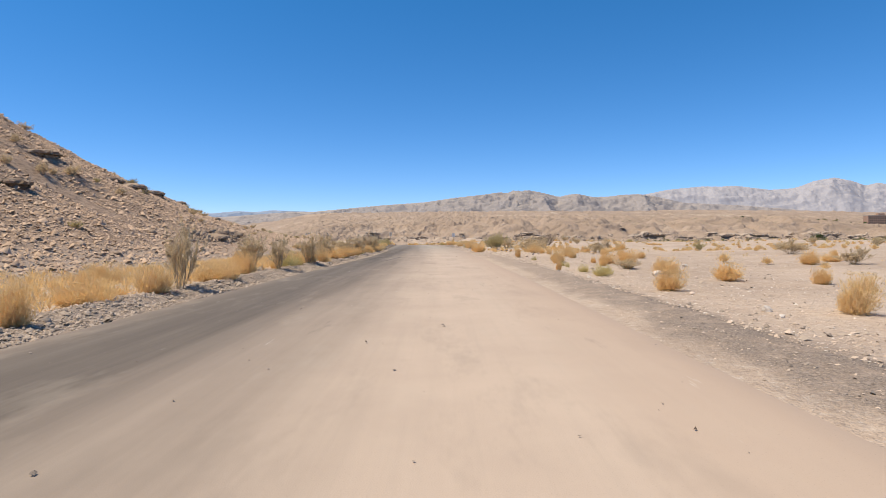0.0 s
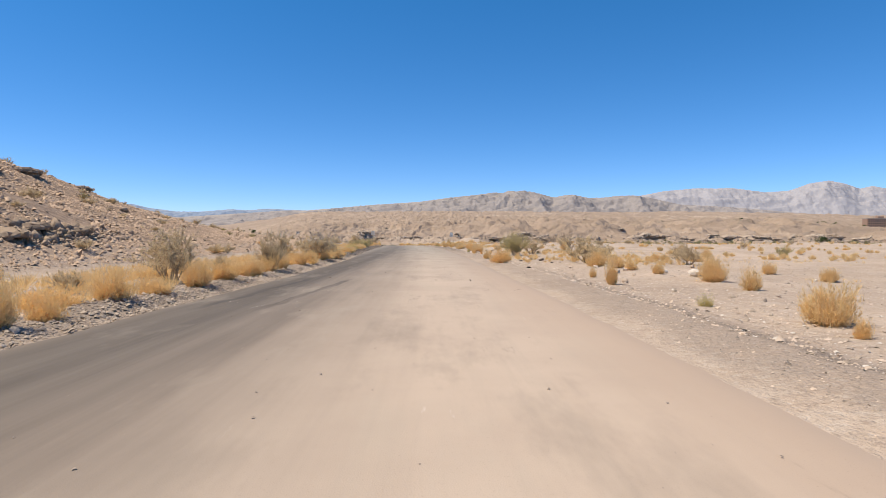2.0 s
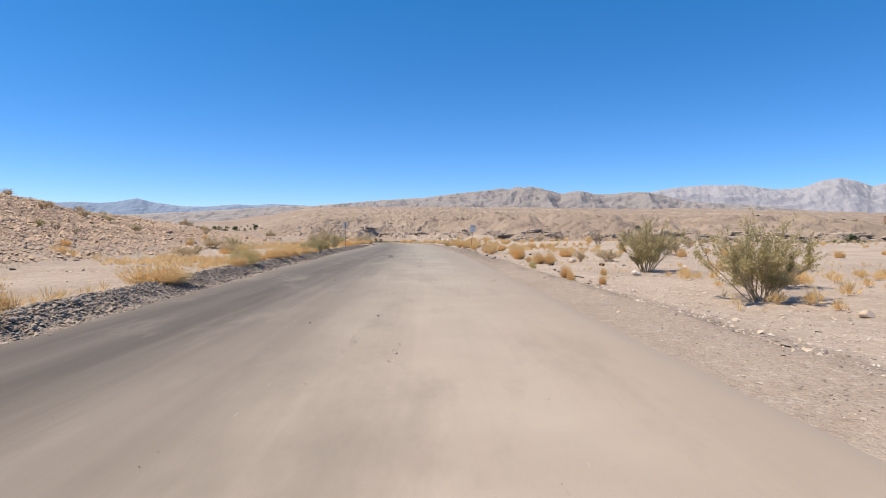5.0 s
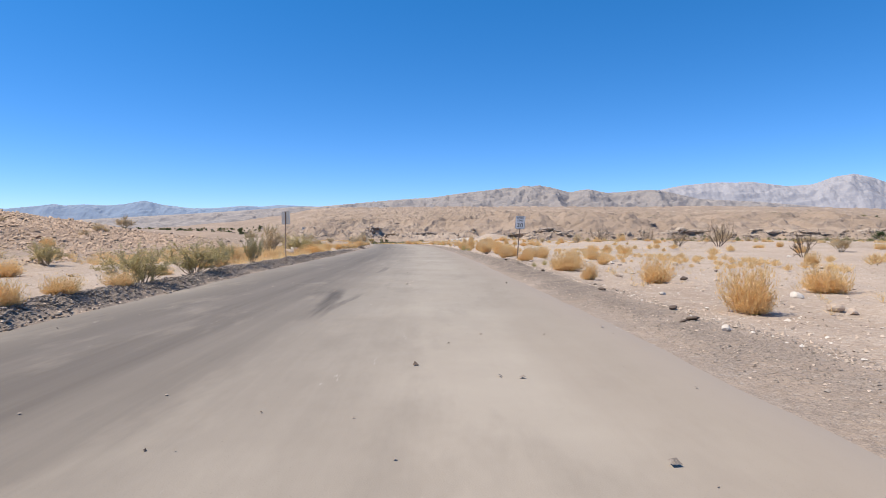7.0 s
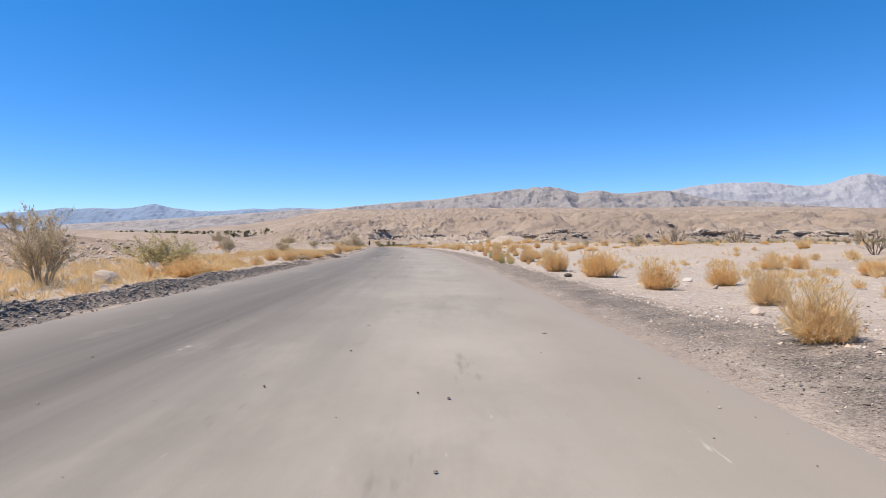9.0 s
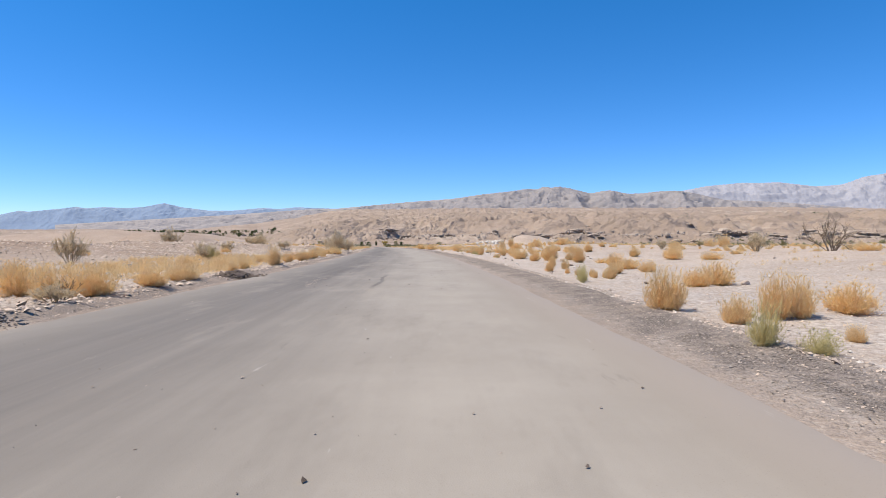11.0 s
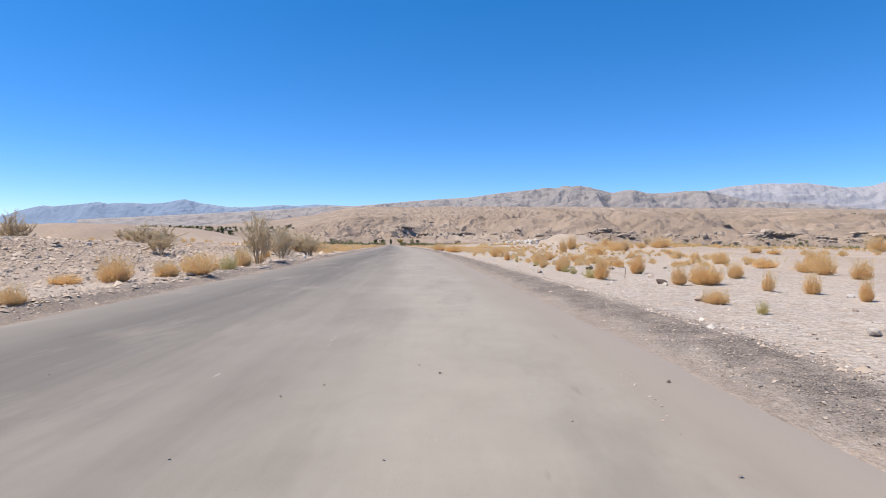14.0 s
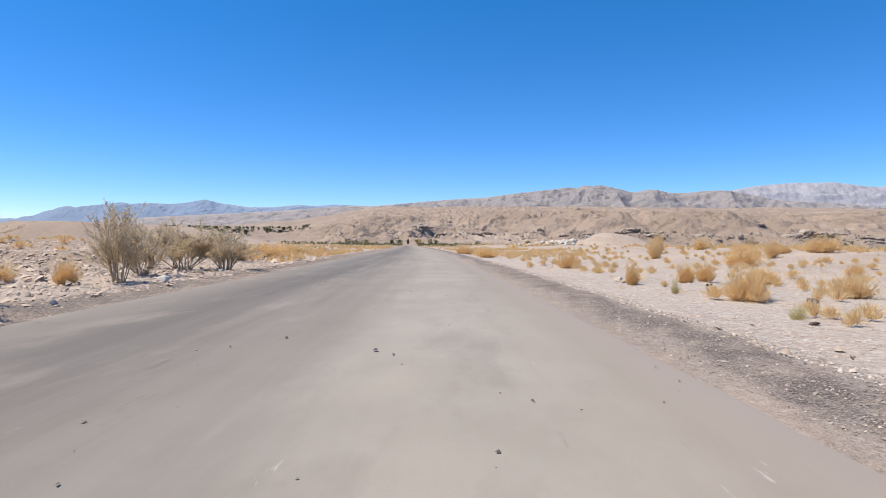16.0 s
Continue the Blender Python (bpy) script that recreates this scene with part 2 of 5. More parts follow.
def plant_material(name, a, c, through_light=0.3):
    """Thin leaves and stalks: light shines partly through them."""
    m = bpy.data.materials.new(name)
    m.use_nodes = True
    n, l = m.node_tree.nodes, m.node_tree.links
    n.remove(n["Principled BSDF"])
    rnd = n.new("ShaderNodeObjectInfo").outputs["Random"]
    isl = n.new("ShaderNodeNewGeometry").outputs["Random Per Island"]
    f = math2(n, l, "ADD", math2(n, l, "MULTIPLY", rnd, 0.5), math2(n, l, "MULTIPLY", isl, 0.5))
    col = mixc(n, l, f, a, c)
    d, t, mx = n.new("ShaderNodeBsdfDiffuse"), n.new("ShaderNodeBsdfTranslucent"), n.new("ShaderNodeMixShader")
    l.new(col, d.inputs["Color"])
    l.new(col, t.inputs["Color"])
    mx.inputs[0].default_value = through_light
    l.new(d.outputs[0], mx.inputs[1])
    l.new(t.outputs[0], mx.inputs[2])
    l.new(mx.outputs[0], n["Material Output"].inputs["Surface"])
    return m


mat_straw = plant_material("straw_stalks", (0.74, 0.46, 0.19), (0.62, 0.44, 0.235), 0.4)
mat_straw_tip = plant_material("straw_tips", (0.86, 0.59, 0.27), (0.80, 0.63, 0.375), 0.4)
mat_olive = plant_material("olive_leaves", (0.58, 0.49, 0.26), (0.45, 0.39, 0.20), 0.45)
mat_grey_leaf = plant_material("grey_tan_leaves", (0.73, 0.60, 0.405), (0.585, 0.47, 0.312), 0.45)
mat_twig = plant_material("grey_brown_twigs", (0.46, 0.37, 0.265), (0.33, 0.26, 0.185), 0.1)
mat_dead = plant_material("dead_twigs", (0.26, 0.2, 0.15), (0.16, 0.12, 0.09), 0.05)
mat_yellow_green = plant_material("yellow_green_stalks", (0.70, 0.58, 0.29), (0.58, 0.51, 0.25))
mat_far_scrub = plant_material("valley_scrub", (0.38, 0.34, 0.19), (0.27, 0.25, 0.13))
mat_tree_leaf = plant_material("dark_green_leaves", (0.11, 0.14, 0.06), (0.07, 0.095, 0.045))
mat_autumn = plant_material("yellow_leaves", (0.42, 0.3, 0.05), (0.3, 0.24, 0.05))


def plain(name, colour, rough=0.6, metal=0.0, wear=0.15):
    """Paint or metal with faint stains."""
    m, n, l, b = material(name, rough)
    v = place(n, l)
    col = mixc(n, l, span(n, l, noise_tex(n, l, v, 14, 4, 0.7), 0.4, 0.75, 0, wear), colour, tuple(c * 0.55 for c in colour))
    l.new(col, b.inputs["Base Color"])
    b.inputs["Metallic"].default_value = metal
    return m


mat_sign_white = plain("sign_white", (0.66, 0.68, 0.70), 0.45)
mat_sign_black = plain("sign_black", (0.02, 0.02, 0.022), 0.5, 0, 0.05)
mat_sign_back = plain("bare_aluminium", (0.42, 0.42, 0.42), 0.5, 0.6)
mat_post = plain("rusty_steel_post", (0.27, 0.2, 0.155), 0.75, 0.2, 0.5)
mat_bolt = plain("zinc_bolt", (0.4, 0.4, 0.4), 0.4, 0.8)
mat_rubber = plain("black_rubber", (0.03, 0.028, 0.027), 0.7)
mat_stucco = plain("brown_stucco", (0.33, 0.215, 0.16), 0.9)
mat_white_wall = plain("white_wall", (0.70, 0.65, 0.58), 0.85)
mat_tan_wall = plain("tan_wall", (0.5, 0.4, 0.31), 0.85)
mat_roof = plain("grey_roof", (0.42, 0.365, 0.315), 0.85)
mat_window = plain("dark_window_glass", (0.09, 0.085, 0.08), 0.9, 0, 0.05)
mat_bark = plain("tree_bark", (0.16, 0.115, 0.08), 0.9)

# ---------------------------------------------------------------- shapes
def hash2(ix, iy, seed):
    ix, iy = np.atleast_1d(ix), np.atleast_1d(iy)
    a = (ix * 374761393 + iy * 668265263 + seed * 982451653).astype(np.int64)
    a = (a ^ (a >> 13)) * 1274126177
    a = a & 0x7FFFFFFF
    return ((a ^ (a >> 16)) & 0xFFFF) / 65535.0


def vnoise(x, y, seed=0):
    x, y = np.broadcast_arrays(np.asarray(x, float), np.asarray(y, float))
    ix, iy = np.floor(x).astype(np.int64), np.floor(y).astype(np.int64)
    fx, fy = x - ix, y - iy
    fx, fy = fx * fx * fx * (fx * (fx * 6 - 15) + 10), fy * fy * fy * (fy * (fy * 6 - 15) + 10)
    a, b_ = hash2(ix, iy, seed), hash2(ix + 1, iy, seed)
    c_, d = hash2(ix, iy + 1, seed), hash2(ix + 1, iy + 1, seed)
    return ((a * (1 - fx) + b_ * fx) * (1 - fy) + (c_ * (1 - fx) + d * fx) * fy).reshape(x.shape)


def fbm(x, y, octaves=4, seed=0, gain=0.5):
    s, a, tot = 0.0, 1.0, 0.0
    for k in range(octaves):
        s = s + a * (vnoise(x * 2 ** k, y * 2 ** k, seed + 17 * k) - 0.5)
        tot += a
        a *= gain
    return s / tot * 2          # about -1 to 1


def ridged(x, y, octaves=5, seed=0, round_=0.0):
    s, a, tot = 0.0, 1.0, 0.0
    for k in range(octaves):
        s = s + a * (1 - np.sqrt((2 * vnoise(x * 2 ** k, y * 2 ** k, seed + 31 * k) - 1) ** 2 + round_))
        tot += a
        a *= 0.55
    return s / tot


def step(a, b_, x):
    u = np.clip((x - a) / (b_ - a), 0, 1)
    return u * u * (3 - 2 * u)


def line_x(y):
    """The line that the car follows; lateral places are counted from it."""
    y = np.asarray(y, float)
    q = np.clip(y, 0, 176)
    x = -9.1007e-09 * q ** 4 + 2.28551e-06 * q ** 3 - 4.39809e-04 * q ** 2 + 5.626e-03 * q
    over = np.maximum(y - 176, 0)
    return x - 0.13 * over - 0.00012 * np.minimum(over, 150) ** 2 - 0.036 * np.maximum(over - 150, 0)


def base_z(y):
    """The road's long profile: it tips gently downhill."""
    y = np.asarray(y, float)
    return np.where(y < 0, 0.0, np.where(y < 270, -4e-5 * y * y, -2.916 - 0.0205 * (np.minimum(y, 600) - 270)))


def left_edge(y):
    return np.interp(y, [0, 20, 40, 55, 72, 95, 600], [-5.1, -4.9, -4.4, -4.5, -5.3, -5.9, -6.0])


RIGHT_EDGE = 2.5


def hill(x, y):
    """The rocky hill beside the first stretch, which runs down along the road."""
    crest = 13.6 * np.exp(-(np.maximum(y, 45) - 60) / 62.0) * step(-90, 10, y)
    foot = -11.5 - 0.045 * np.clip(y, 0, 140) - 1.5 * fbm(y / 14, x * 0 + 3, 3, 5)
    u = np.clip((foot - x) / (33.0), 0, 1)
    rise = np.where(u < 1, 0.25 * u + 0.75 * u ** 1.3, 1.0)
    back = 1 - 0.8 * step(-60, -150, x)
    rough = 1 + 0.16 * fbm(x / 9, y / 9, 4, 21)
    gully = 0.9 * (ridged(x / 11 + 0.3 * fbm(x / 20, y / 20, 2, 8), y / 17, 3, 9) - 0.6)
    return crest * rise * rough * back + gully * np.minimum(1, crest / 6) * np.minimum(u * 4, 1)


def west_of(x, y):
    """Where the badlands end and the valley opens to the west."""
    return step(-0.2, -0.36, x / np.maximum(y, 50))


def cliff_y(x, west):
    """The line of the low cliffs across the wash."""
    return 712 + 52 * fbm(x / 150, x * 0 + 1.5, 3, 40) + 18 * fbm(x / 40, x * 0 + 7, 3, 41) + 230 * west


def badlands(x, y):
    """Wash, mounds, cliffs, eroded slopes and the long plain beyond, above the level of the road's end."""
    west = west_of(x, y)
    d = y - cliff_y(x, west)
    wx, wy = x + 26 * fbm(x / 70, y / 90, 3, 47), y + 34 * fbm(x / 80, y / 80, 3, 46)
    low = 1 - 0.5 * step(0.1, -0.3, x / np.maximum(y, 50))                     # the plateau falls away westwards
    low = low * (1 - 0.5 * step(0.58, 0.74, x / np.maximum(y, 50)))             # and sinks to a bench in the east
    mounds = ridged(wx / 30, wy / 26, 4, 44, 0.03)
    z = step(-85, -6, d) * (3.0 + 11 * step(0.4, 0.95, mounds)) * (1 - 0.75 * west)
    z = z + step(-1, 4, d) * (4.5 + 4 * fbm(x / 30, y / 40, 3, 50) - 6 * (mounds - 0.6)) * (1 - 0.9 * west)
    spur = ridged(wx / 120, wy / 260, 3, 48, 0.05) - 0.55                      # long spurs that run down towards the wash
    gull = ridged(wx / 42, wy / 110, 4, 51, 0.02) - 0.5
    slope = 0.62 * step(2, 120, d) + 0.38 * step(90, 400, d)
    z = z + (slope * 25 + step(4, 70, d) * step(470, 260, d) * (26 * spur + 13 * gull)) * low * (1 - west)
    z = z + step(-40, 60, d) * west * (3.2 * (ridged(x / 60, y / 70, 4, 53) - 0.4) + 0.014 * np.clip(y - 760, 0, 1900) + 0.045 * np.clip(y - 2200, 0, 1400) * step(-0.5, -0.3, x / np.maximum(y, 50)))
    far = np.maximum(y - 1120, 0)
    return z + np.minimum(far, 1800) * 0.056 * (1 - west) + step(150, 1600, far) * 9 * fbm(x / 300, y / 420, 5, 60)


def ground_z(x, y):
    x, y = np.asarray(x, float), np.asarray(y, float)
    lat, le = x - line_x(y), left_edge(y)
    z = base_z(y)
    near = step(700, 400, y)
    off_right, off_left = lat - RIGHT_EDGE, le - lat
    out = np.maximum(off_right, off_left)
    # shoulders: loose gravel, thrown up a little
    band_r = np.exp(-((lat - 3.9) / 0.55) ** 2)
    band_l = np.exp(-((off_left - 0.9) / 0.5) ** 2)
    z = z + near * (0.05 * band_r * (1 + fbm(x * 1.3, y * 1.3, 3, 2)))
    heap = step(58, 66, y) * step(128, 112, y)
    z = z + near * band_l * (0.1 + 0.07 * heap + 0.13 * fbm(x * 0.9, y * 0.9, 3, 3))
    # desert floor
    z = z + near * step(1.2, 5, out) * (0.16 * fbm(x / 4.0, y / 4.0, 5, 4) + 0.06 * fbm(x / 0.7, y / 0.7, 3, 6))
    z = z - step(5, 12, off_right) * step(70, 45, y) * 0.2
    z = z + step(12, 30, off_right) * 0.7 * (fbm(x / 25, y / 25, 3, 12) - 0.1) * near
    z = z + step(8, 26, off_right) * step(95, 165, y) * step(520, 380, y) * (0.75 + 0.35 * step(190, 290, y))
    z = z + hill(x, y) * step(225, 140, y)
    # spoil heaps beside the last stretch
    for hx, hy, hw, hl, hh in ((-33, 186, 9, 13, 0.8), (-40, 215, 10, 14, 0.8), (-27, 205, 4, 8, 0.5), (-75, 258, 12, 13, 3.4), (-150, 355, 56, 42, 6.2), (16.5, 320, 8.5, 8, 2.9), (3, 322, 6, 4, 0.9)):
        r2 = ((x - hx) / hw) ** 2 + ((y - hy) / hl) ** 2
        z = z + hh * np.exp(-r2 * r2) * (1 + 0.8 / max(1, 2.2 * hh) * fbm(x / 2.6, y / 2.6, 4, 14) + 0.22 * fbm(x / (0.6 * hw), y / (0.6 * hl), 3, 16))
    z = z + 0.27 * np.exp(-(((x - 2.2) / 1.3) ** 2 + ((y - 103.2) / 4) ** 2))
    # below the road the ground stays under it
    inside = step(0.62, 0.3, out)
    z = np.where(y < 610, z * (1 - inside) + (base_z(y) - 0.03) * inside, z)
    return z + badlands(x, y)


def mesh_of(name, verts, faces, mats, smooth=False):
    me = bpy.data.meshes.new(name)
    me.from_pydata([tuple(p) for p in verts], [], [tuple(q) for q in faces])
    for m in (mats if isinstance(mats, (list, tuple)) else [mats]):
        me.materials.append(m)
    if smooth:
        me.polygons.foreach_set("use_smooth", [True] * len(me.polygons))
    me.update()
    return me


def sheet(name, xs, ys, z, mat, attrs, smooth=True):
    """A grid over xs and ys (1-D, or 2-D arrays of places) with heights z and named point values."""
    ny, nx = z.shape
    X, Y = (xs, ys) if np.ndim(xs) == 2 else np.meshgrid(xs, ys)
    me = bpy.data.meshes.new(name)
    co = np.stack([X, Y, z], -1).reshape(-1, 3)
    idx = np.arange(nx * ny).reshape(ny, nx)
    q = np.stack([idx[:-1, :-1], idx[:-1, 1:], idx[1:, 1:], idx[1:, :-1]], -1).reshape(-1, 4)
    me.vertices.add(len(co))
    me.vertices.foreach_set("co", co.ravel())
    me.loops.add(q.size)
    me.loops.foreach_set("vertex_index", q.ravel().astype(np.int32))
    me.polygons.add(len(q))
    me.polygons.foreach_set("loop_start", np.arange(0, q.size, 4, dtype=np.int32))
    me.polygons.foreach_set("use_smooth", np.full(len(q), smooth))
    for key, val in attrs.items():
        a = me.attributes.new(key, "FLOAT", "POINT")
        a.data.foreach_set("value", np.broadcast_to(val, z.shape).ravel().astype(np.float32))
    me.materials.append(mat)
    me.update(calc_edges=True)
    return new(name, me)


def thing(name, label, category, group="", kind="", where=None):
    ob = new(name)
    if where is not None:
        ob.matrix_world = where
    return tagged(ob, label, category, group, kind)


def part(name, me, parent, label=""):
    ob = new(name, me)
    ob.parent = parent
    return tagged(ob, label)


# ---------------------------------------------------------------- ground and road
def grow(a, b_, n_):
    return np.linspace(a, b_, n_, endpoint=False)


us = np.concatenate([grow(-900, -260, 24), grow(-260, -175, 30), grow(-175, -62, 100), grow(-62, -22, 70), grow(-22, 14, 130),
                     grow(14, 62, 84), grow(62, 190, 112), grow(190, 300, 30), np.linspace(300, 900, 20)])
ys = np.concatenate([grow(-400, -40, 12), grow(-40, -4, 12), grow(-4, 215, 420), grow(215, 420, 100), grow(420, 620, 44),
                     grow(620, 1150, 235), grow(1150, 1800, 60), np.linspace(1800, 4950, 60)])
U, Y = np.meshgrid(us, ys)
X = U * (1 + np.maximum(Y - 230, 0) / 235)          # the columns fan out with distance
Z = ground_z(X, Y)
lat, le = X - line_x(Y), left_edge(Y)
ragged = 0.35 * fbm(X / 1.1, Y / 1.6, 4, 71)
outer = np.interp(Y, [0, 20, 45, 75, 100, 210], [4.15, 4.2, 4.7, 3.9, 4.3, 4.05])
laid = np.interp(Y, [0, 25, 40, 58, 75, 95], [0.85, 0.4, 0.22, 0.22, 0.4, 1.0])
tar_r = step(2.9, 3.15, lat + ragged) * step(outer + 0.1, outer - 0.25, lat + ragged) * laid
tar_r = np.maximum(tar_r, 0.5 * step(2.3, 2.6, lat) * step(3.2, 2.95, lat + ragged) * step(40, 80, Y))
tar_r = np.maximum(tar_r, 0.9 * np.exp(-((lat + 0.4 * ragged - outer + 0.15) / 0.16) ** 2) * step(95, 70, Y))
tar_l = step(-0.1, 0.15, le - lat + ragged) * step(2.2, 1.4, le - lat + ragged) * (0.72 + 0.28 * step(55, 65, Y) * step(130, 110, Y))
stony = np.clip(hill(X, Y) / 1.2, 0, 1) * step(420, 220, Y)
stony = np.maximum(stony, 0.7 * np.exp(-(((X + 33) / 10) ** 2 + ((Y - 188) / 15) ** 2) ** 2))
stony = np.maximum(stony, 0.75 * step(2.5, 7, le - lat) * step(95, 135, Y) * step(340, 250, Y) * step(-0.25, 0.35, fbm(X / 9, Y / 9, 4, 73)))
for mx_, my_, mw_ in ((-75, 258, 15), (-150, 355, 62)):
    stony = np.maximum(stony, 0.55 * np.exp(-(((X - mx_) / mw_) ** 2 + ((Y - my_) / mw_) ** 2) ** 2))
bx_, by_ = X + 26 * fbm(X / 70, Y / 90, 3, 47), Y + 34 * fbm(X / 80, Y / 80, 3, 46)
ridge_tone = np.clip(0.5 + 0.9 * (ridged(bx_ / 42, by_ / 110, 4, 51, 0.02) - 0.5) + 0.5 * fbm(X / 190, Y / 70, 4, 52), 0, 1)
ground = sheet("ground", X, Y, Z, mat_ground, dict(tar=np.maximum(tar_r, tar_l) * step(640, 400, Y), stony=stony, ridge_tone=ridge_tone, pale=step(85, 130, Y) * step(330, 240, Y) * np.maximum(step(2.6, 3.2, lat) * step(30, 5, lat), 0.7 * step(0.5, 1.5, le - lat) * step(8, 2, le - lat)), far=step(320, 640, Y), scrub=step(640, 1000, Y)))
tagged(ground, "pale sandy gravelly desert floor rising to eroded badlands", "ground", kind="structure")
GROUND_U, GROUND_Y, GROUND_Z = us, ys, Z


def ground_at(x, y):
    """Height of the finished ground sheet."""
    x, y = np.asarray(x, float), np.asarray(y, float)
    u = x / (1 + np.maximum(y - 230, 0) / 235)
    i = np.clip(np.searchsorted(GROUND_Y, y) - 1, 0, len(GROUND_Y) - 2)
    j = np.clip(np.searchsorted(GROUND_U, u) - 1, 0, len(GROUND_U) - 2)
    fy, fx = (y - GROUND_Y[i]) / (GROUND_Y[i + 1] - GROUND_Y[i]), (u - GROUND_U[j]) / (GROUND_U[j + 1] - GROUND_U[j])
    low, high_ = GROUND_Z[i, j] * (1 - fx) + GROUND_Z[i, j + 1] * fx, GROUND_Z[i + 1, j] * (1 - fx) + GROUND_Z[i + 1, j + 1] * fx
    return low * (1 - fy) + high_ * fy


ry = np.concatenate([grow(-30, 0, 16), grow(0, 215, 430), np.linspace(215, 606, 200)])
ru = np.linspace(0, 1, 40)
RU, RY = np.meshgrid(ru, ry)
lo = left_edge(RY) - 0.14 + 0.09 * fbm(RY / 1.1, RY * 0 + 2, 4, 80)
hi = RIGHT_EDGE + 0.14 + 0.06 * fbm(RY / 0.9, RY * 0 + 9, 5, 81)
RL = lo + (hi - lo) * RU
RZ = base_z(RY) + 0.012 - 0.05 * (np.abs(2 * RU - 1) ** 30) + 0.006 * fbm(RL / 1.2, RY / 3.5, 3, 82)
road = sheet("road", line_x(RY) + RL, RY, RZ, mat_road, dict(lat=RL, lon=RY))
tagged(road, "old two-lane asphalt road under tan dust", "road", kind="structure")


# ---------------------------------------------------------------- mountains
def mountain_range(name, label, y0, depth, at_y, skyline, mat, seed, nx, ny, grain, relief, foot):
    """A range whose skyline follows a few heights (x, z) given at the distance at_y; ridges and gullies of many sizes lie one behind another."""
    sx_, sz_ = np.array(skyline, float).T
    tb = np.linspace(sx_[0], sx_[-1], nx) / (at_y - 90)
    GT, GV = np.meshgrid(tb, np.linspace(0, 1, ny))
    gy = y0 + GV * depth
    gx = GT * (gy - 90)
    wx, wy = 0.55 * fbm(gx / grain, gy / grain, 4, seed + 3), 0.55 * fbm(gx / grain, gy / grain, 4, seed + 5)
    r = 0.45 * ridged(gx / grain + wx, gy / (1.25 * grain) + wy, 6, seed, 0.006) + 0.55 * ridged(gx / (1.1 * grain) + wy, gy / (0.42 * grain) + wx, 6, seed + 1, 0.006)
    rise = 0.1 * GV + 0.9 * step(0.12, 0.8, GV) - 0.5 * step(0.84, 1.0, GV)     # fan, face, back
    calm = 1 - 0.8 * step(0.55, 0.8, GV)                                        # the crest itself is drawn by the skyline
    w = np.maximum(rise + relief * (r - 0.62) * (0.25 + rise) * step(0.02, 0.3, GV) * calm, 0.002)
    w = w * (1 + 0.05 * (ridged(gx / 130, gy / 150, 4, seed + 8) - 0.6) + 0.02 * fbm(gx / 30, gy / 50, 3, seed + 9))
    want = np.interp(tb, sx_ / (at_y - 90), sz_ / (at_y - 90))
    tops = ((want[None] * (gy - 90) - foot) / w)
    lift = tops.min(0)
    lift = np.convolve(np.pad(lift, 2, mode="edge"), np.ones(5) / 5, "valid")
    ob = sheet(name, gx, gy, foot + lift[None] * w, mat, {})
    return tagged(ob, label, "mountain range", kind="structure")


mountain_range("mountain_range", "bare grey-brown rocky mountain range across the valley", 2750, 1500, 3700,
               [(-2600, 60), (-1500, 120), (-967, 157), (-813, 159), (-406, 196), (-111, 217), (75, 244), (250, 263), (356, 278), (402, 272), (444, 290), (489, 284), (532, 291),
                (609, 278), (726, 248), (796, 263), (849, 267), (937, 247), (1026, 248), (1131, 260), (1237, 264), (1308, 255), (1414, 231), (1521, 208), (1839, 194), (2400, 150), (3400, 110)],
               mat_mount_mid, 101, 1100, 170, 260, 0.7, -20)
mountain_range("mountain_range", "granite mountains far behind the brown range, coloured pale grey for haze", 3900, 1000, 4600,
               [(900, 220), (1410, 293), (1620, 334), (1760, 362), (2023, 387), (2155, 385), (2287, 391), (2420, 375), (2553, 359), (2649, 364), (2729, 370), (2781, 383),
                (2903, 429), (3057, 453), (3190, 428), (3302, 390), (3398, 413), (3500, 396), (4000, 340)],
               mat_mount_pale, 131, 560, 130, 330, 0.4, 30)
mountain_range("mountain_range", "mountain ridge on the far horizon, coloured blue for haze", 4200, 800, 4700,
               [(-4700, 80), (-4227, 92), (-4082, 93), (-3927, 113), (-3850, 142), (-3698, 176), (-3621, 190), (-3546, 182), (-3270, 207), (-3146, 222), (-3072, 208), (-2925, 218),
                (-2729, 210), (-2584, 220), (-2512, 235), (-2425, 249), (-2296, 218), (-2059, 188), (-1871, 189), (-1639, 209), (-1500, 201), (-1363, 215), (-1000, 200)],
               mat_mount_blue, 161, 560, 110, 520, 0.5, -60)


# ---------------------------------------------------------------- plants
def ribbon(verts, faces, p, d, length, w0, droop, rng, segs=3):
    """A thin tapering stalk that bends over; returns its points."""
    p, d = np.array(p, float), np.array(d, float)
    side = np.cross(d, rng.normal(size=3))
    side /= np.linalg.norm(side) + 1e-9
    pts, k0 = [p], len(verts)
    for s in range(segs):
        d = d + np.array([0, 0, -droop]) * (s + 1) / segs + rng.normal(scale=0.09, size=3)
        d /= np.linalg.norm(d)
        pts.append(pts[-1] + d * length / segs)
    for s, q in enumerate(pts):
        w = w0 * (1 - 0.8 * s / segs)
        verts += [q - side * w / 2, q + side * w / 2]
    for s in range(segs):
        a = k0 + 2 * s
        faces.append((a, a + 1, a + 3, a + 2))
    return pts, d


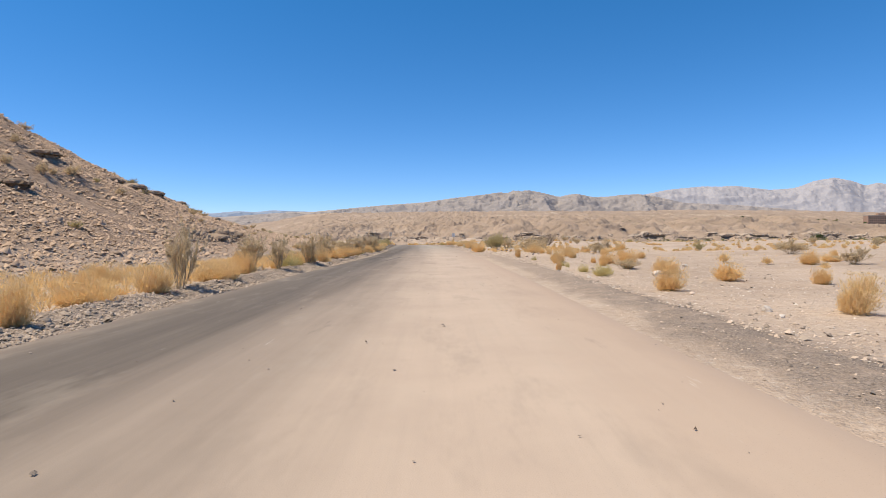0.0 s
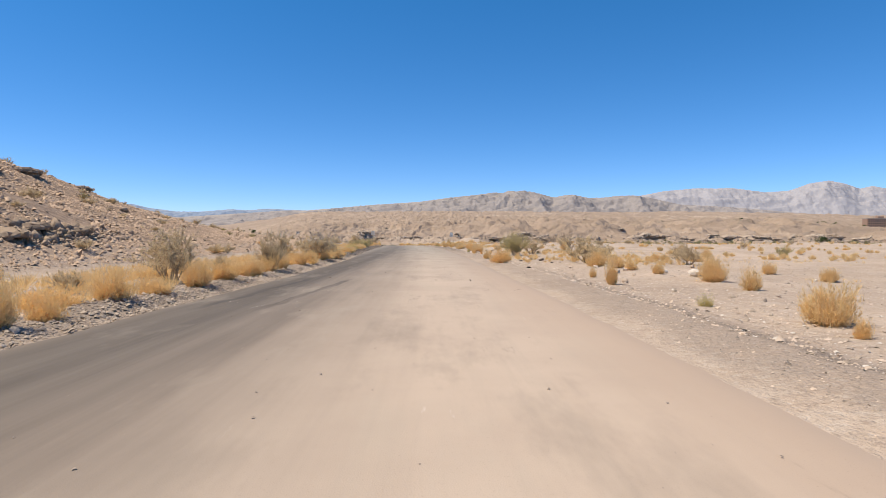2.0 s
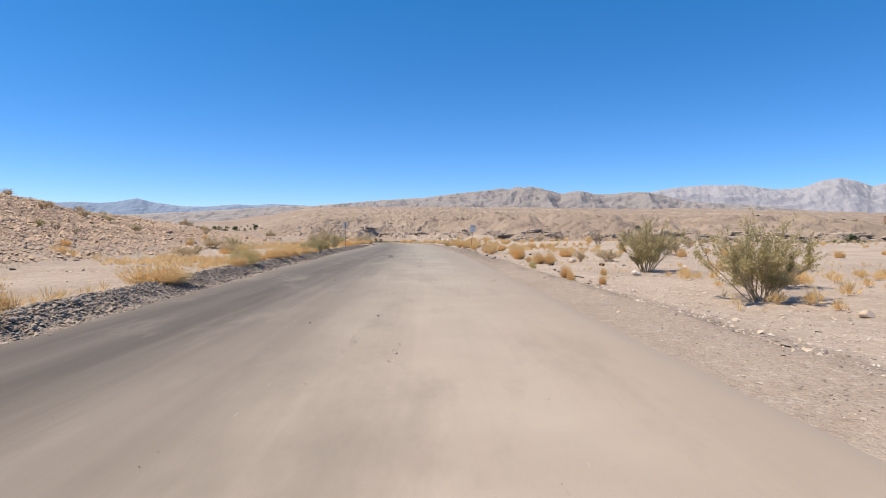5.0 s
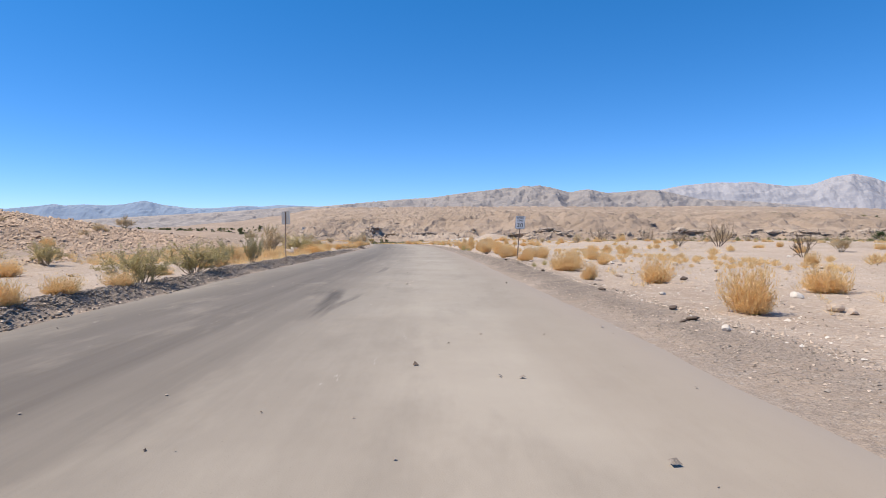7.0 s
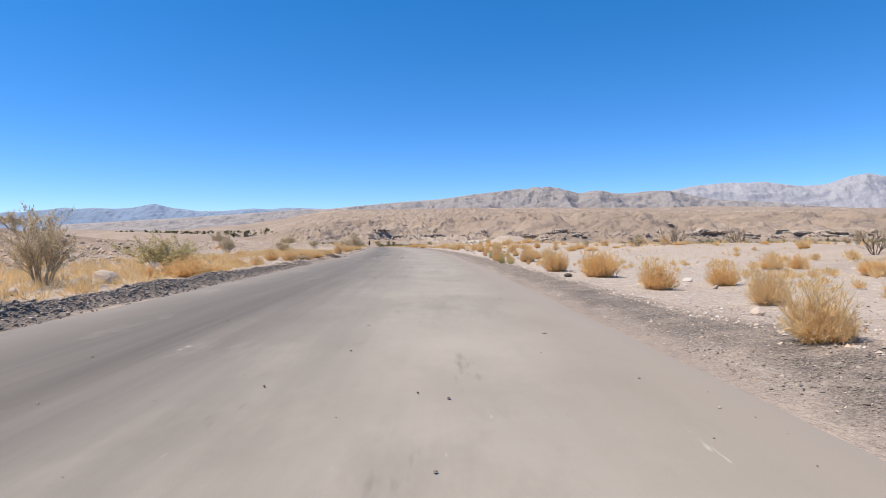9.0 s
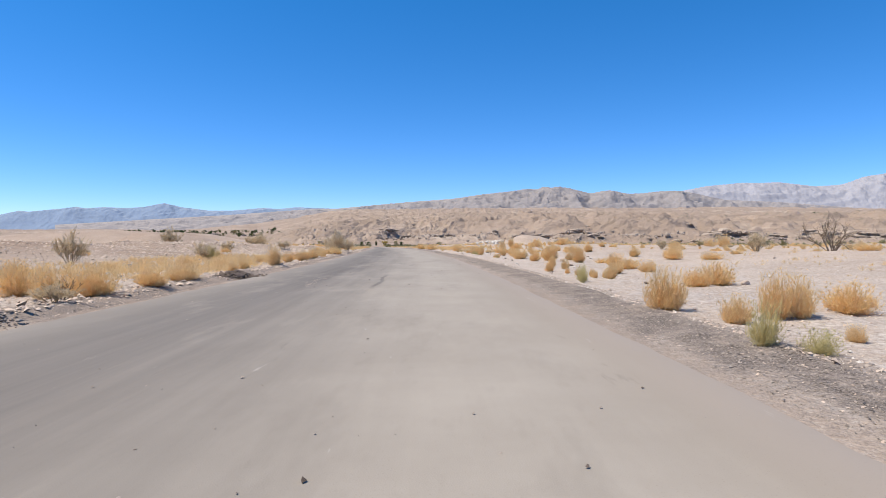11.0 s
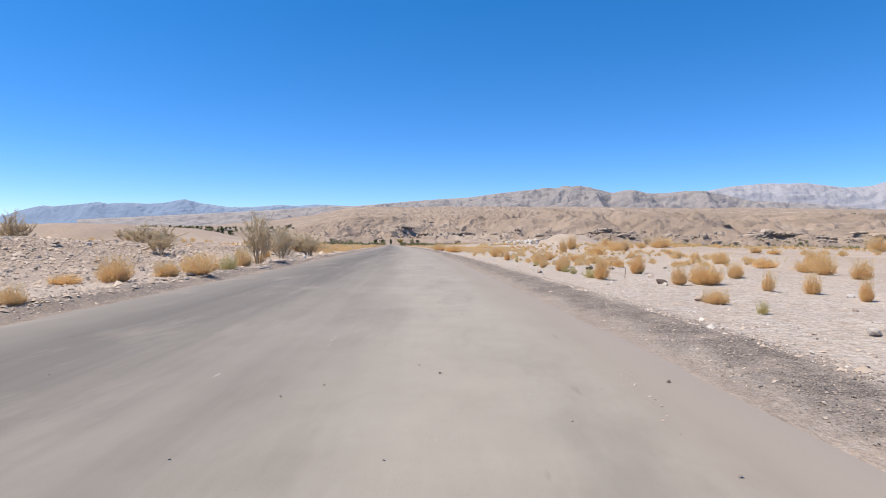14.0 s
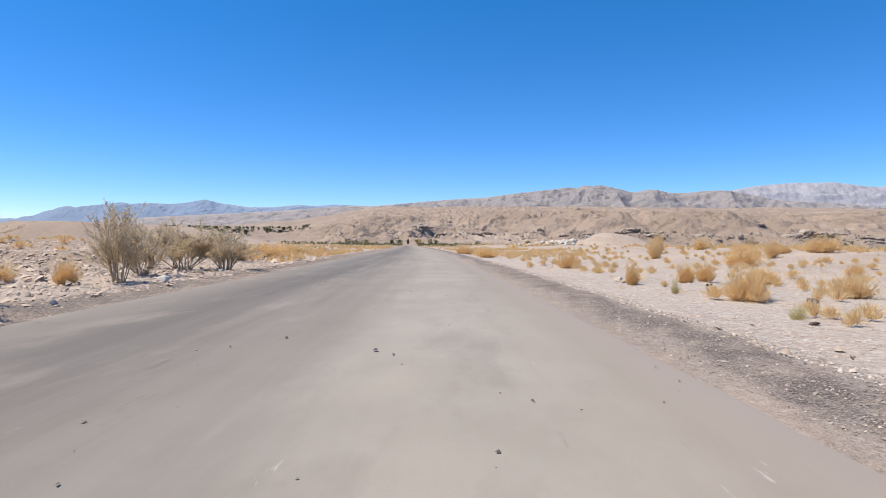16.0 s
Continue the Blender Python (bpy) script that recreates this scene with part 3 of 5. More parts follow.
def straw_bush(seed, stalks=420, green=False):
    """A rounded clump of dry stalks, one wide and one high: stalks, and finer tips that spread from them."""
    rng = np.random.default_rng(seed)
    v1, f1, v2, f2 = [], [], [], []
    lobes = [(rng.uniform(-0.28, 0.28), rng.uniform(-0.28, 0.28), rng.uniform(0.4, 1.0)) for _ in range(7)]
    for _ in range(stalks):
        cx, cy, ch = lobes[rng.integers(7)]
        th, tilt = rng.uniform(0, 2 * math.pi), math.acos(rng.uniform(0.45, 1.0))
        d = np.array([math.cos(th) * math.sin(tilt), math.sin(th) * math.sin(tilt), math.cos(tilt)])
        p = (cx * 0.7 + rng.normal(scale=0.05), cy * 0.7 + rng.normal(scale=0.05), 0.0)
        reach = rng.uniform(0.55, 1.0) * ch / max(0.6, math.sqrt((d[0] / 0.6) ** 2 + (d[1] / 0.6) ** 2 + d[2] ** 2))
        pts, d2 = ribbon(v1, f1, p, d, reach * 0.85, 0.006, 0.05, rng)
        for _ in range(20):
            q = pts[rng.integers(1, 4)]
            dd = d2 + rng.normal(scale=0.6, size=3)
            dd[2] += 0.3
            ribbon(v2, f2, q, dd / np.linalg.norm(dd), rng.uniform(0.05, 0.12), 0.006, 0.03, rng, 2)
    v1, v2 = np.array(v1), np.array(v2)
    wide, high = np.percentile(np.abs(v2[:, :2]), 95) * 2, np.percentile(v2[:, 2], 97)
    for vv in (v1, v2):
        vv *= (1 / wide, 1 / wide, 1 / high)
        vv[:, 2] = np.abs(vv[:, 2])
        over = np.maximum(vv[:, 2] - 0.85, 0)
        vv[:, 2] -= over - 0.4 * np.tanh(over / 0.4)
        r = np.linalg.norm(vv[:, :2], axis=1)[:, None] + 1e-9
        vv[:, :2] *= np.where(r > 0.42, 0.42 + 0.3 * np.tanh((r - 0.42) / 0.3), r) / r
    m1, m2 = (mat_yellow_green, mat_yellow_green) if green else (mat_straw, mat_straw_tip)
    return mesh_of("stalk_clump", v1, f1, m1), mesh_of("feathery_crown", v2, f2, m2)


def tube(verts, faces, pts, r0, r1, sides=4):
    k0 = len(verts)
    for i, q in enumerate(pts):
        d = np.array(pts[min(i + 1, len(pts) - 1)]) - np.array(pts[max(i - 1, 0)])
        d /= np.linalg.norm(d) + 1e-9
        a = np.cross(d, (0.3, 0.9, 0.1))
        a /= np.linalg.norm(a) + 1e-9
        b_ = np.cross(d, a)
        r = r0 + (r1 - r0) * i / (len(pts) - 1)
        for s in range(sides):
            t = 2 * math.pi * s / sides
            verts.append(np.array(q) + r * (a * math.cos(t) + b_ * math.sin(t)))
    for i in range(len(pts) - 1):
        for s in range(sides):
            a, b_ = k0 + i * sides + s, k0 + i * sides + (s + 1) % sides
            faces.append((a, b_, b_ + sides, a + sides))


def limb(verts, faces, tips, p, d, length, r, level, rng, up, deepest):
    pts, q = [np.array(p, float)], np.array(p, float)
    d = np.array(d, float)
    for _ in range(4):
        d = d + rng.normal(scale=0.15, size=3) + np.array([0, 0, up])
        d /= np.linalg.norm(d)
        q = q + d * length / 4
        pts.append(q)
    tube(verts, faces, pts, r, r * 0.6, 4 if level == 0 else 3)
    if level >= 1:
        tips.append(pts)
    if level >= deepest:
        return
    for k in range((4, 4, 3)[level]):
        i = rng.integers(2, 5)
        dd = d + rng.normal(scale=0.42, size=3)
        dd[2] += 0.12
        limb(verts, faces, tips, pts[i], dd / np.linalg.norm(dd), length * rng.uniform(0.4, 0.75), r * 0.55, level + 1, rng, up, deepest)


def grey_bush(seed, stems, leaves, spread, leaf, size=0.016, tall=0.08, bark=None, deepest=2, thick=0.0072):
    """An open desert shrub, one wide and one high: thin stems that fan out from the root, small leaves along their ends."""
    rng = np.random.default_rng(seed)
    v1, f1, tips = [], [], []
    for k in range(stems):
        th = 2 * math.pi * (k + rng.uniform(-0.4, 0.4)) / stems
        out = rng.uniform(0.1, spread)
        d = np.array([math.cos(th) * out, math.sin(th) * out, 1.0])
        limb(v1, f1, tips, (0.05 * math.cos(th), 0.05 * math.sin(th), -0.02), d / np.linalg.norm(d), rng.uniform(0.3, 0.6), thick, 0, rng, tall, deepest)
    v1 = np.array(v1)
    wide, high = np.percentile(np.abs(v1[:, :2]), 96) * 2, np.percentile(v1[:, 2], 99)
    sc = np.array([1 / wide, 1 / wide, 1 / high])
    meshes = [mesh_of("branching_stem", v1 * sc, f1, bark or mat_twig)]
    if leaves:
        pick = rng.integers(0, len(tips), leaves)
        seg = rng.integers(1, 5, leaves)
        u = rng.uniform(size=(leaves, 1))
        T = np.array(tips)
        p = (T[pick, seg] * u + T[pick, seg - 1] * (1 - u)) * sc + rng.normal(scale=0.016, size=(leaves, 3))
        p[:, 2] = np.maximum(p[:, 2], 0.02)
        a = rng.normal(size=(leaves, 3))
        a[:, 2] += 0.9
        a /= np.linalg.norm(a, axis=1)[:, None]
        b_ = np.cross(a, rng.normal(size=(leaves, 3)))
        b_ /= np.linalg.norm(b_, axis=1)[:, None]
        s = size * rng.uniform(0.6, 1.6, (leaves, 1))
        v2 = np.stack([p - a * s, p + b_ * s * 0.3, p + a * s, p - b_ * s * 0.3], 1).reshape(-1, 3)
        meshes.append(mesh_of("foliage", v2, np.arange(leaves * 4).reshape(-1, 4).tolist(), leaf))
    return meshes


def clear_x(x, y, gap):
    """Keeps a plant off the road and its shoulders."""
    lx, ledge = float(line_x(y)), float(left_edge(y))
    if x > lx - 1:
        return max(x, lx + RIGHT_EDGE + 0.8 + gap)
    return min(x, lx + ledge - 0.75 - gap)


STRAW = [straw_bush(200 + k) for k in range(6)]
GREENISH = [straw_bush(230 + k, 190, True) for k in range(3)]
GREY = [grey_bush(260, 15, 15000, 0.55, mat_grey_leaf), grey_bush(261, 18, 15000, 0.75, mat_grey_leaf), grey_bush(262, 14, 11000, 0.65, mat_grey_leaf),
        grey_bush(263, 20, 13000, 0.9, mat_olive), grey_bush(264, 16, 15000, 0.5, mat_grey_leaf)]
DEAD = [grey_bush(290, 9, 0, 1.1, None, tall=0.02, bark=mat_dead, thick=0.016), grey_bush(291, 11, 900, 0.9, mat_grey_leaf, tall=0.02, bark=mat_dead, thick=0.013)]

GREY_BUSHES_A = [
    (-6.0, 13.4, 1.44, 0.71), (-5.7, 21.0, 1.12, 0.57), (-7.3, 22.3, 1.29, 0.94), (7.1, 22.6, 0.38, 0.78), (-5.4, 25.5, 1.18, 0.73),
    (19.8, 28.3, 0.76, 1.09), (-8.2, 33.3, 0.50, 0.56), (-7.3, 36.3, 1.38, 1.46), (-5.6, 40.5, 1.26, 0.80), (-8.4, 43.0, 0.53, 0.53),
    (26.0, 43.9, 1.06, 1.69), (-5.7, 50.3, 1.28, 1.04), (7.9, 50.7, 1.22, 2.21), (-8.6, 52.2, 1.15, 1.29), (13.8, 52.8, 0.98, 1.70),
    (-6.0, 54.0, 1.12, 1.07), (-7.6, 54.7, 1.11, 0.95), (17.1, 61.4, 1.10, 0.73), (7.2, 66.0, 1.10, 1.50), (6.2, 81.5, 0.55, 0.49),
    (-14.0, 82.3, 0.55, 1.37), (7.9, 82.6, 0.62, 1.14),
]
GREY_BUSHES_B = [
    (-17.6, 94.9, 0.76, 1.83), (16.7, 97.9, 1.49, 1.49), (-13.3, 113.5, 1.87, 1.79), (-11.4, 131.9, 0.34, 0.61), (-22.1, 147.7, 1.52, 1.01),
    (-45.4, 153.8, 1.61, 1.79), (-20.4, 158.0, 0.99, 1.41), (-25.6, 173.6, 0.86, 1.29), (14.5, 177.7, 0.82, 0.82), (-24.2, 185.5, 0.96, 1.35),
    (-17.6, 182.8, 2.30, 1.6), (-19.2, 190.5, 1.94, 1.5), (-20.3, 193.2, 1.5, 1.5), (-30.1, 193.0, 1.40, 2.00), (-21.1, 197.0, 1.70, 2.3), (-19.6, 197.4, 1.50, 1.7), (-32.0, 198.5, 1.61, 2.20), (-43.9, 198.9, 2.51, 2.01),
]
GREY_BUSHES = GREY_BUSHES_A + GREY_BUSHES_B
OLIVE_BUSHES = [
    (5.6, 63.6, 1.49, 1.65), (6.9, 73.9, 1.78, 1.97), (-8.3, 88.9, 0.89, 1.20), (-8.7, 92.8, 0.94, 1.62), (-17.0, 97.4, 0.86, 1.18),
    (-9.2, 97.9, 1.16, 0.53), (-10.8, 98.9, 0.98, 1.09), (-13.2, 119.7, 1.26, 2.68),
]
STRAW_BUSHES_A = [
    (-5.8, 8.0, 0.55, 0.42), (6.4, 9.0, 0.52, 0.52), (-7.3, 11.9, 0.46, 0.52), (-6.0, 12.3, 0.53, 0.71), (5.1, 13.2, 0.50, 0.66),
    (9.6, 13.3, 0.38, 0.38), (-5.5, 15.8, 0.38, 0.76), (-6.4, 16.1, 0.46, 0.85), (10.7, 16.6, 0.41, 0.56), (8.5, 17.5, 0.46, 0.79),
    (-6.1, 18.5, 0.56, 0.40), (-7.0, 20.5, 0.60, 0.70), (8.0, 21.2, 0.48, 0.83), (4.2, 21.3, 0.34, 0.20), (-6.5, 23.8, 0.53, 0.79),
    (6.7, 24.6, 0.32, 0.32), (-5.4, 25.8, 0.53, 0.76), (5.3, 27.7, 0.23, 0.20), (-5.4, 27.8, 0.54, 0.50), (8.8, 28.3, 0.57, 0.88),
    (8.0, 28.4, 0.54, 0.85), (7.3, 28.5, 0.26, 0.26),
]
STRAW_BUSHES_B = [
    (5.6, 28.9, 0.53, 0.74), (-5.6, 28.9, 0.33, 0.54), (18.2, 29.1, 0.64, 0.98), (-5.4, 30.7, 0.45, 0.74), (-5.3, 32.1, 0.28, 0.68),
    (-5.4, 34.1, 0.53, 0.66), (7.6, 34.7, 0.48, 0.48), (-5.4, 35.8, 0.45, 0.67), (4.6, 36.2, 0.56, 0.28), (7.9, 37.4, 0.65, 0.69),
    (-5.5, 38.3, 0.44, 0.55), (4.9, 39.2, 0.31, 0.25), (7.1, 39.5, 0.34, 0.40), (13.9, 41.1, 0.42, 0.62), (-5.4, 41.4, 0.53, 0.56),
    (7.1, 42.0, 0.32, 0.49), (13.2, 43.8, 0.44, 0.53), (7.3, 44.5, 0.46, 0.73), (-5.5, 45.1, 0.51, 0.55), (-6.2, 46.2, 0.39, 0.39),
    (-5.5, 46.7, 0.48, 0.62), (7.3, 47.2, 0.68, 1.03),
]
STRAW_BUSHES_C = [
    (-6.0, 48.4, 0.47, 0.44), (2.9, 49.5, 0.59, 0.98), (13.7, 49.9, 0.46, 0.65), (3.6, 52.6, 0.43, 0.48), (-5.4, 54.0, 0.56, 1.79),
    (2.9, 55.4, 0.47, 0.47), (13.6, 55.6, 0.42, 0.57), (-5.8, 56.8, 0.30, 0.72), (13.8, 57.5, 0.42, 0.52), (-5.8, 59.1, 0.26, 0.61),
    (18.6, 61.1, 0.60, 0.80), (-5.9, 65.1, 0.44, 1.30), (12.4, 65.7, 0.51, 0.43), (3.4, 67.0, 0.23, 0.20), (2.9, 68.4, 0.22, 0.20),
    (2.9, 69.3, 0.32, 0.36), (4.5, 71.0, 0.22, 0.20), (-7.1, 71.6, 0.32, 0.60), (-8.5, 76.4, 0.38, 0.38), (-7.5, 76.9, 0.37, 0.79),
    (-8.9, 78.6, 0.30, 0.30), (-7.6, 78.7, 0.43, 0.81),
]
STRAW_BUSHES_D = [
    (3.7, 78.9, 0.45, 0.52), (4.2, 78.9, 0.49, 0.56), (12.7, 80.0, 0.73, 0.54), (3.5, 80.7, 0.25, 0.34), (-7.6, 81.2, 0.43, 1.03),
    (-8.0, 83.9, 0.34, 0.51), (3.5, 84.9, 0.73, 0.78), (-8.2, 85.5, 0.30, 0.60), (-8.6, 87.6, 0.30, 0.61), (6.8, 88.2, 0.52, 0.93),
    (4.0, 90.6, 0.62, 0.92), (2.5, 91.9, 0.44, 0.44), (15.9, 93.0, 0.50, 0.63), (2.8, 96.9, 0.64, 1.16), (1.8, 100.9, 0.35, 0.61),
    (5.4, 101.5, 0.42, 0.53), (4.1, 101.5, 0.48, 0.53), (-11.9, 103.3, 0.74, 0.79), (4.5, 103.7, 0.51, 0.64), (2.3, 103.8, 0.42, 0.45),
    (1.3, 104.7, 0.55, 0.69), (5.8, 105.0, 0.49, 0.77),
]
STRAW_BUSHES_E = [
    (3.3, 105.3, 0.50, 0.50), (-12.3, 106.1, 0.52, 1.04), (3.4, 109.8, 0.65, 0.74), (-12.2, 110.0, 0.40, 1.11), (7.2, 111.7, 0.37, 0.51),
    (2.6, 113.4, 0.66, 0.88), (4.7, 114.6, 0.58, 0.83), (2.2, 118.0, 0.73, 1.21), (-11.5, 118.1, 0.61, 1.47), (11.2, 118.3, 0.48, 1.07),
    (2.9, 120.7, 0.58, 1.16), (1.2, 121.2, 0.74, 1.04), (9.8, 121.8, 0.51, 0.90), (11.2, 122.5, 0.52, 0.77), (1.1, 128.8, 0.20, 0.22),
    (0.3, 130.3, 0.36, 0.43), (1.1, 130.7, 0.63, 0.45), (1.5, 130.8, 0.56, 0.45), (-0.2, 131.8, 0.63, 0.65), (3.0, 131.9, 0.46, 0.76),
    (-12.6, 133.6, 0.62, 0.82), (-11.7, 133.6, 0.53, 0.82),
]
STRAW_BUSHES_F = [
    (-13.9, 134.1, 0.68, 0.74), (-11.4, 135.4, 0.34, 0.68), (2.7, 138.2, 0.45, 0.73), (-12.1, 138.3, 0.44, 0.82), (3.6, 138.7, 0.58, 0.83),
    (1.0, 141.0, 0.44, 0.39), (0.6, 141.6, 0.22, 0.20), (-12.1, 141.9, 0.35, 0.35), (1.1, 142.1, 0.27, 0.23), (0.7, 142.6, 0.26, 0.20),
    (0.4, 143.6, 0.23, 0.26), (1.9, 143.9, 0.45, 0.49), (0.2, 144.7, 0.21, 0.20), (3.5, 145.5, 0.43, 0.68), (-0.4, 145.6, 0.37, 0.37),
    (-13.4, 146.1, 0.46, 0.52), (0.5, 147.1, 0.39, 0.35), (-12.8, 148.3, 0.80, 0.60), (-17.2, 148.8, 0.39, 0.70), (3.7, 149.0, 0.44, 0.86),
    (0.4, 150.5, 0.46, 0.34), (3.6, 151.4, 0.54, 0.90),
]
STRAW_BUSHES_G = [
    (-13.9, 153.8, 0.34, 0.24), (-13.4, 155.0, 0.51, 0.54), (3.9, 155.1, 0.26, 0.86), (-14.4, 155.6, 0.53, 0.57), (10.4, 156.1, 0.41, 1.13),
    (2.8, 156.6, 0.86, 0.65), (0.4, 157.7, 0.53, 0.67), (-13.9, 157.8, 0.52, 0.60), (8.8, 157.8, 0.48, 0.97), (1.4, 158.2, 0.86, 0.97),
    (2.8, 159.7, 0.53, 0.46), (-14.2, 160.5, 0.56, 0.80), (1.7, 161.7, 0.43, 0.26), (-0.2, 162.8, 0.58, 1.19), (10.8, 163.6, 0.51, 1.19),
    (-22.1, 163.7, 0.38, 0.38), (-14.4, 164.0, 0.31, 0.40), (8.2, 164.1, 0.60, 0.75), (1.9, 165.4, 0.42, 0.52), (-1.5, 167.8, 0.29, 0.50),
    (-23.6, 168.6, 0.36, 0.83), (2.2, 168.8, 0.47, 0.27),
]
STRAW_BUSHES_H = [
    (-17.4, 169.3, 0.24, 0.84), (-16.6, 170.1, 0.62, 0.89), (1.9, 170.5, 0.46, 0.38), (1.0, 170.8, 0.46, 0.31), (-15.2, 172.1, 0.45, 0.83),
    (-16.5, 172.7, 0.43, 0.78), (-0.7, 172.8, 0.52, 0.43), (0.2, 173.2, 0.53, 0.89), (-2.6, 174.6, 0.67, 0.48), (6.0, 175.2, 0.59, 0.59),
    (2.1, 175.5, 0.44, 0.50), (-17.2, 176.4, 0.56, 1.41), (6.0, 177.5, 0.70, 0.87), (-0.4, 178.9, 0.77, 0.58), (-3.4, 179.5, 0.40, 0.48),
    (-17.2, 180.1, 0.63, 0.70), (-3.8, 182.5, 0.41, 0.33), (-2.8, 182.8, 0.62, 0.59), (8.6, 183.0, 0.75, 0.94), (6.7, 183.7, 0.42, 1.12),
    (-18.1, 184.2, 0.35, 0.51), (0.3, 185.5, 0.38, 0.58),
]
STRAW_BUSHES_I = [
    (-0.5, 185.7, 0.33, 0.59), (6.0, 187.2, 0.53, 0.78), (-21.0, 188.7, 0.40, 0.65), (-19.7, 189.3, 0.53, 0.53), (-3.3, 190.0, 0.65, 1.03),
    (20.1, 190.8, 0.99, 1.13), (6.4, 192.2, 0.39, 0.64), (0.3, 192.2, 0.51, 0.95), (-5.1, 193.7, 0.61, 0.35), (-3.0, 195.5, 0.53, 0.57),
    (6.7, 196.3, 0.45, 0.59), (-2.1, 196.6, 0.56, 0.60), (-0.1, 197.0, 0.45, 1.06), (4.3, 199.5, 0.41, 0.68), (-22.7, 204.9, 0.62, 1.12),
    (3.2, 207.0, 0.81, 1.65), (-5.6, 207.2, 0.80, 1.21), (32.2, 210.9, 1.02, 1.90), (-23.9, 211.4, 0.72, 2.06), (6.8, 212.2, 0.90, 0.90),
    (10.8, 214.9, 0.92, 1.90), (6.7, 215.9, 0.74, 1.84),
]
STRAW_BUSHES_J = [
    (1.8, 219.2, 1.17, 0.84), (-27.2, 222.6, 0.65, 1.90), (-10.5, 226.4, 0.78, 1.90), (3.7, 226.6, 1.37, 0.98), (8.8, 230.8, 0.89, 1.42),
    (-29.0, 230.9, 0.85, 2.65), (45.2, 237.1, 1.97, 2.24), (-13.6, 241.9, 0.89, 1.90),
]
STRAW_BUSHES = STRAW_BUSHES_A + STRAW_BUSHES_B + STRAW_BUSHES_C + STRAW_BUSHES_D + STRAW_BUSHES_E + STRAW_BUSHES_F + STRAW_BUSHES_G + STRAW_BUSHES_H + STRAW_BUSHES_I + STRAW_BUSHES_J
SMALL_GREEN_A = [
    (5.0, 18.5, 0.36, 0.53), (5.7, 20.4, 0.26, 0.39), (5.0, 20.9, 0.27, 0.41), (-5.4, 22.3, 0.56, 0.60), (7.2, 22.9, 0.29, 0.44),
    (5.0, 23.6, 0.24, 0.20), (-6.2, 24.8, 0.48, 0.57), (5.1, 25.1, 0.27, 0.24), (4.8, 31.0, 0.24, 0.26), (-7.2, 72.6, 0.75, 1.00),
    (2.7, 74.0, 0.31, 0.20), (2.8, 75.2, 0.28, 0.24), (1.8, 97.9, 0.20, 0.20), (2.4, 99.2, 0.23, 0.20), (0.1, 127.8, 0.29, 0.34),
    (-0.3, 128.2, 0.50, 0.33), (-0.3, 139.0, 0.49, 0.20), (-0.2, 139.6, 0.50, 0.40), (-20.0, 157.9, 0.85, 0.85), (-1.6, 165.4, 0.25, 0.20),
    (-2.9, 175.1, 0.33, 0.47), (-16.0, 175.9, 0.56, 0.66),
]
SMALL_GREEN_B = [
    (-2.6, 177.1, 0.26, 0.22), (-3.1, 177.7, 0.32, 0.24), (-3.2, 179.1, 0.30, 0.33), (-3.8, 186.5, 0.28, 0.31), (-4.6, 191.0, 0.37, 0.22),
]
SMALL_GREEN = SMALL_GREEN_A + SMALL_GREEN_B
DEAD_SHRUBS_A = [
    (15.9, 59.5, 0.95, 0.68), (17.2, 96.9, 1.17, 1.41), (-11.9, 132.8, 0.46, 0.57), (20.7, 162.0, 2.30, 2.90), (28.4, 165.0, 2.40, 2.70), (20.1, 111.3, 1.60, 1.50), (24.3, 132.0, 2.60, 2.40), (20.1, 131.0, 1.50, 1.90),
]
DEAD_SHRUBS = DEAD_SHRUBS_A
WHITE_ROCKS = [
    (5.2, 9.0, 0.13), (5.3, 9.6, 0.20), (4.3, 17.3, 0.13), (7.3, 20.0, 0.45), (4.0, 20.3, 0.13), (8.2, 39.0, 0.60),
    (7.8, 40.8, 0.33), (-5.4, 45.6, 0.13), (7.9, 48.0, 0.40), (2.3, 69.4, 0.12), (5.7, 71.4, 0.42), (2.1, 82.6, 0.17),
    (5.5, 86.9, 0.27), (-9.6, 104.5, 0.14), (4.4, 105.0, 0.28), (-13.1, 118.8, 0.90), (1.2, 149.0, 0.14), (1.2, 162.5, 0.27),
    (-1.1, 163.2, 0.24), (-14.5, 170.7, 0.13), (-1.1, 172.7, 0.21), (-2.0, 178.0, 0.30), (-1.0, 185.7, 0.27), (-28.6, 186.0, 0.40),
    (-17.4, 187.4, 0.14), (-30.7, 190.0, 0.41), (-17.6, 190.0, 0.36),
]
DARK_ROCKS = [
    (3.6, 44.2, 0.20), (5.7, 50.1, 0.17), (5.7, 53.2, 0.38), (5.6, 56.1, 0.30), (3.3, 72.3, 0.13), (3.4, 73.5, 0.16),
    (6.5, 78.5, 0.34), (5.6, 80.9, 0.36), (1.9, 83.5, 0.11), (2.1, 83.6, 0.20), (2.2, 84.7, 0.19), (2.0, 88.4, 0.19),
    (2.1, 89.5, 0.14), (1.7, 95.1, 0.19), (1.4, 99.6, 0.10), (1.1, 102.1, 0.18), (-11.4, 140.6, 0.49), (1.2, 150.4, 0.41),
    (1.1, 156.1, 0.33), (-0.9, 159.4, 0.17), (-15.2, 170.1, 0.20), (-15.3, 171.7, 0.29), (-1.0, 173.5, 0.37), (-1.8, 181.7, 0.42),
    (-16.5, 182.2, 0.21), (-0.5, 183.1, 0.29), (-2.2, 189.3, 0.34), (-2.9, 193.7, 0.25),
]
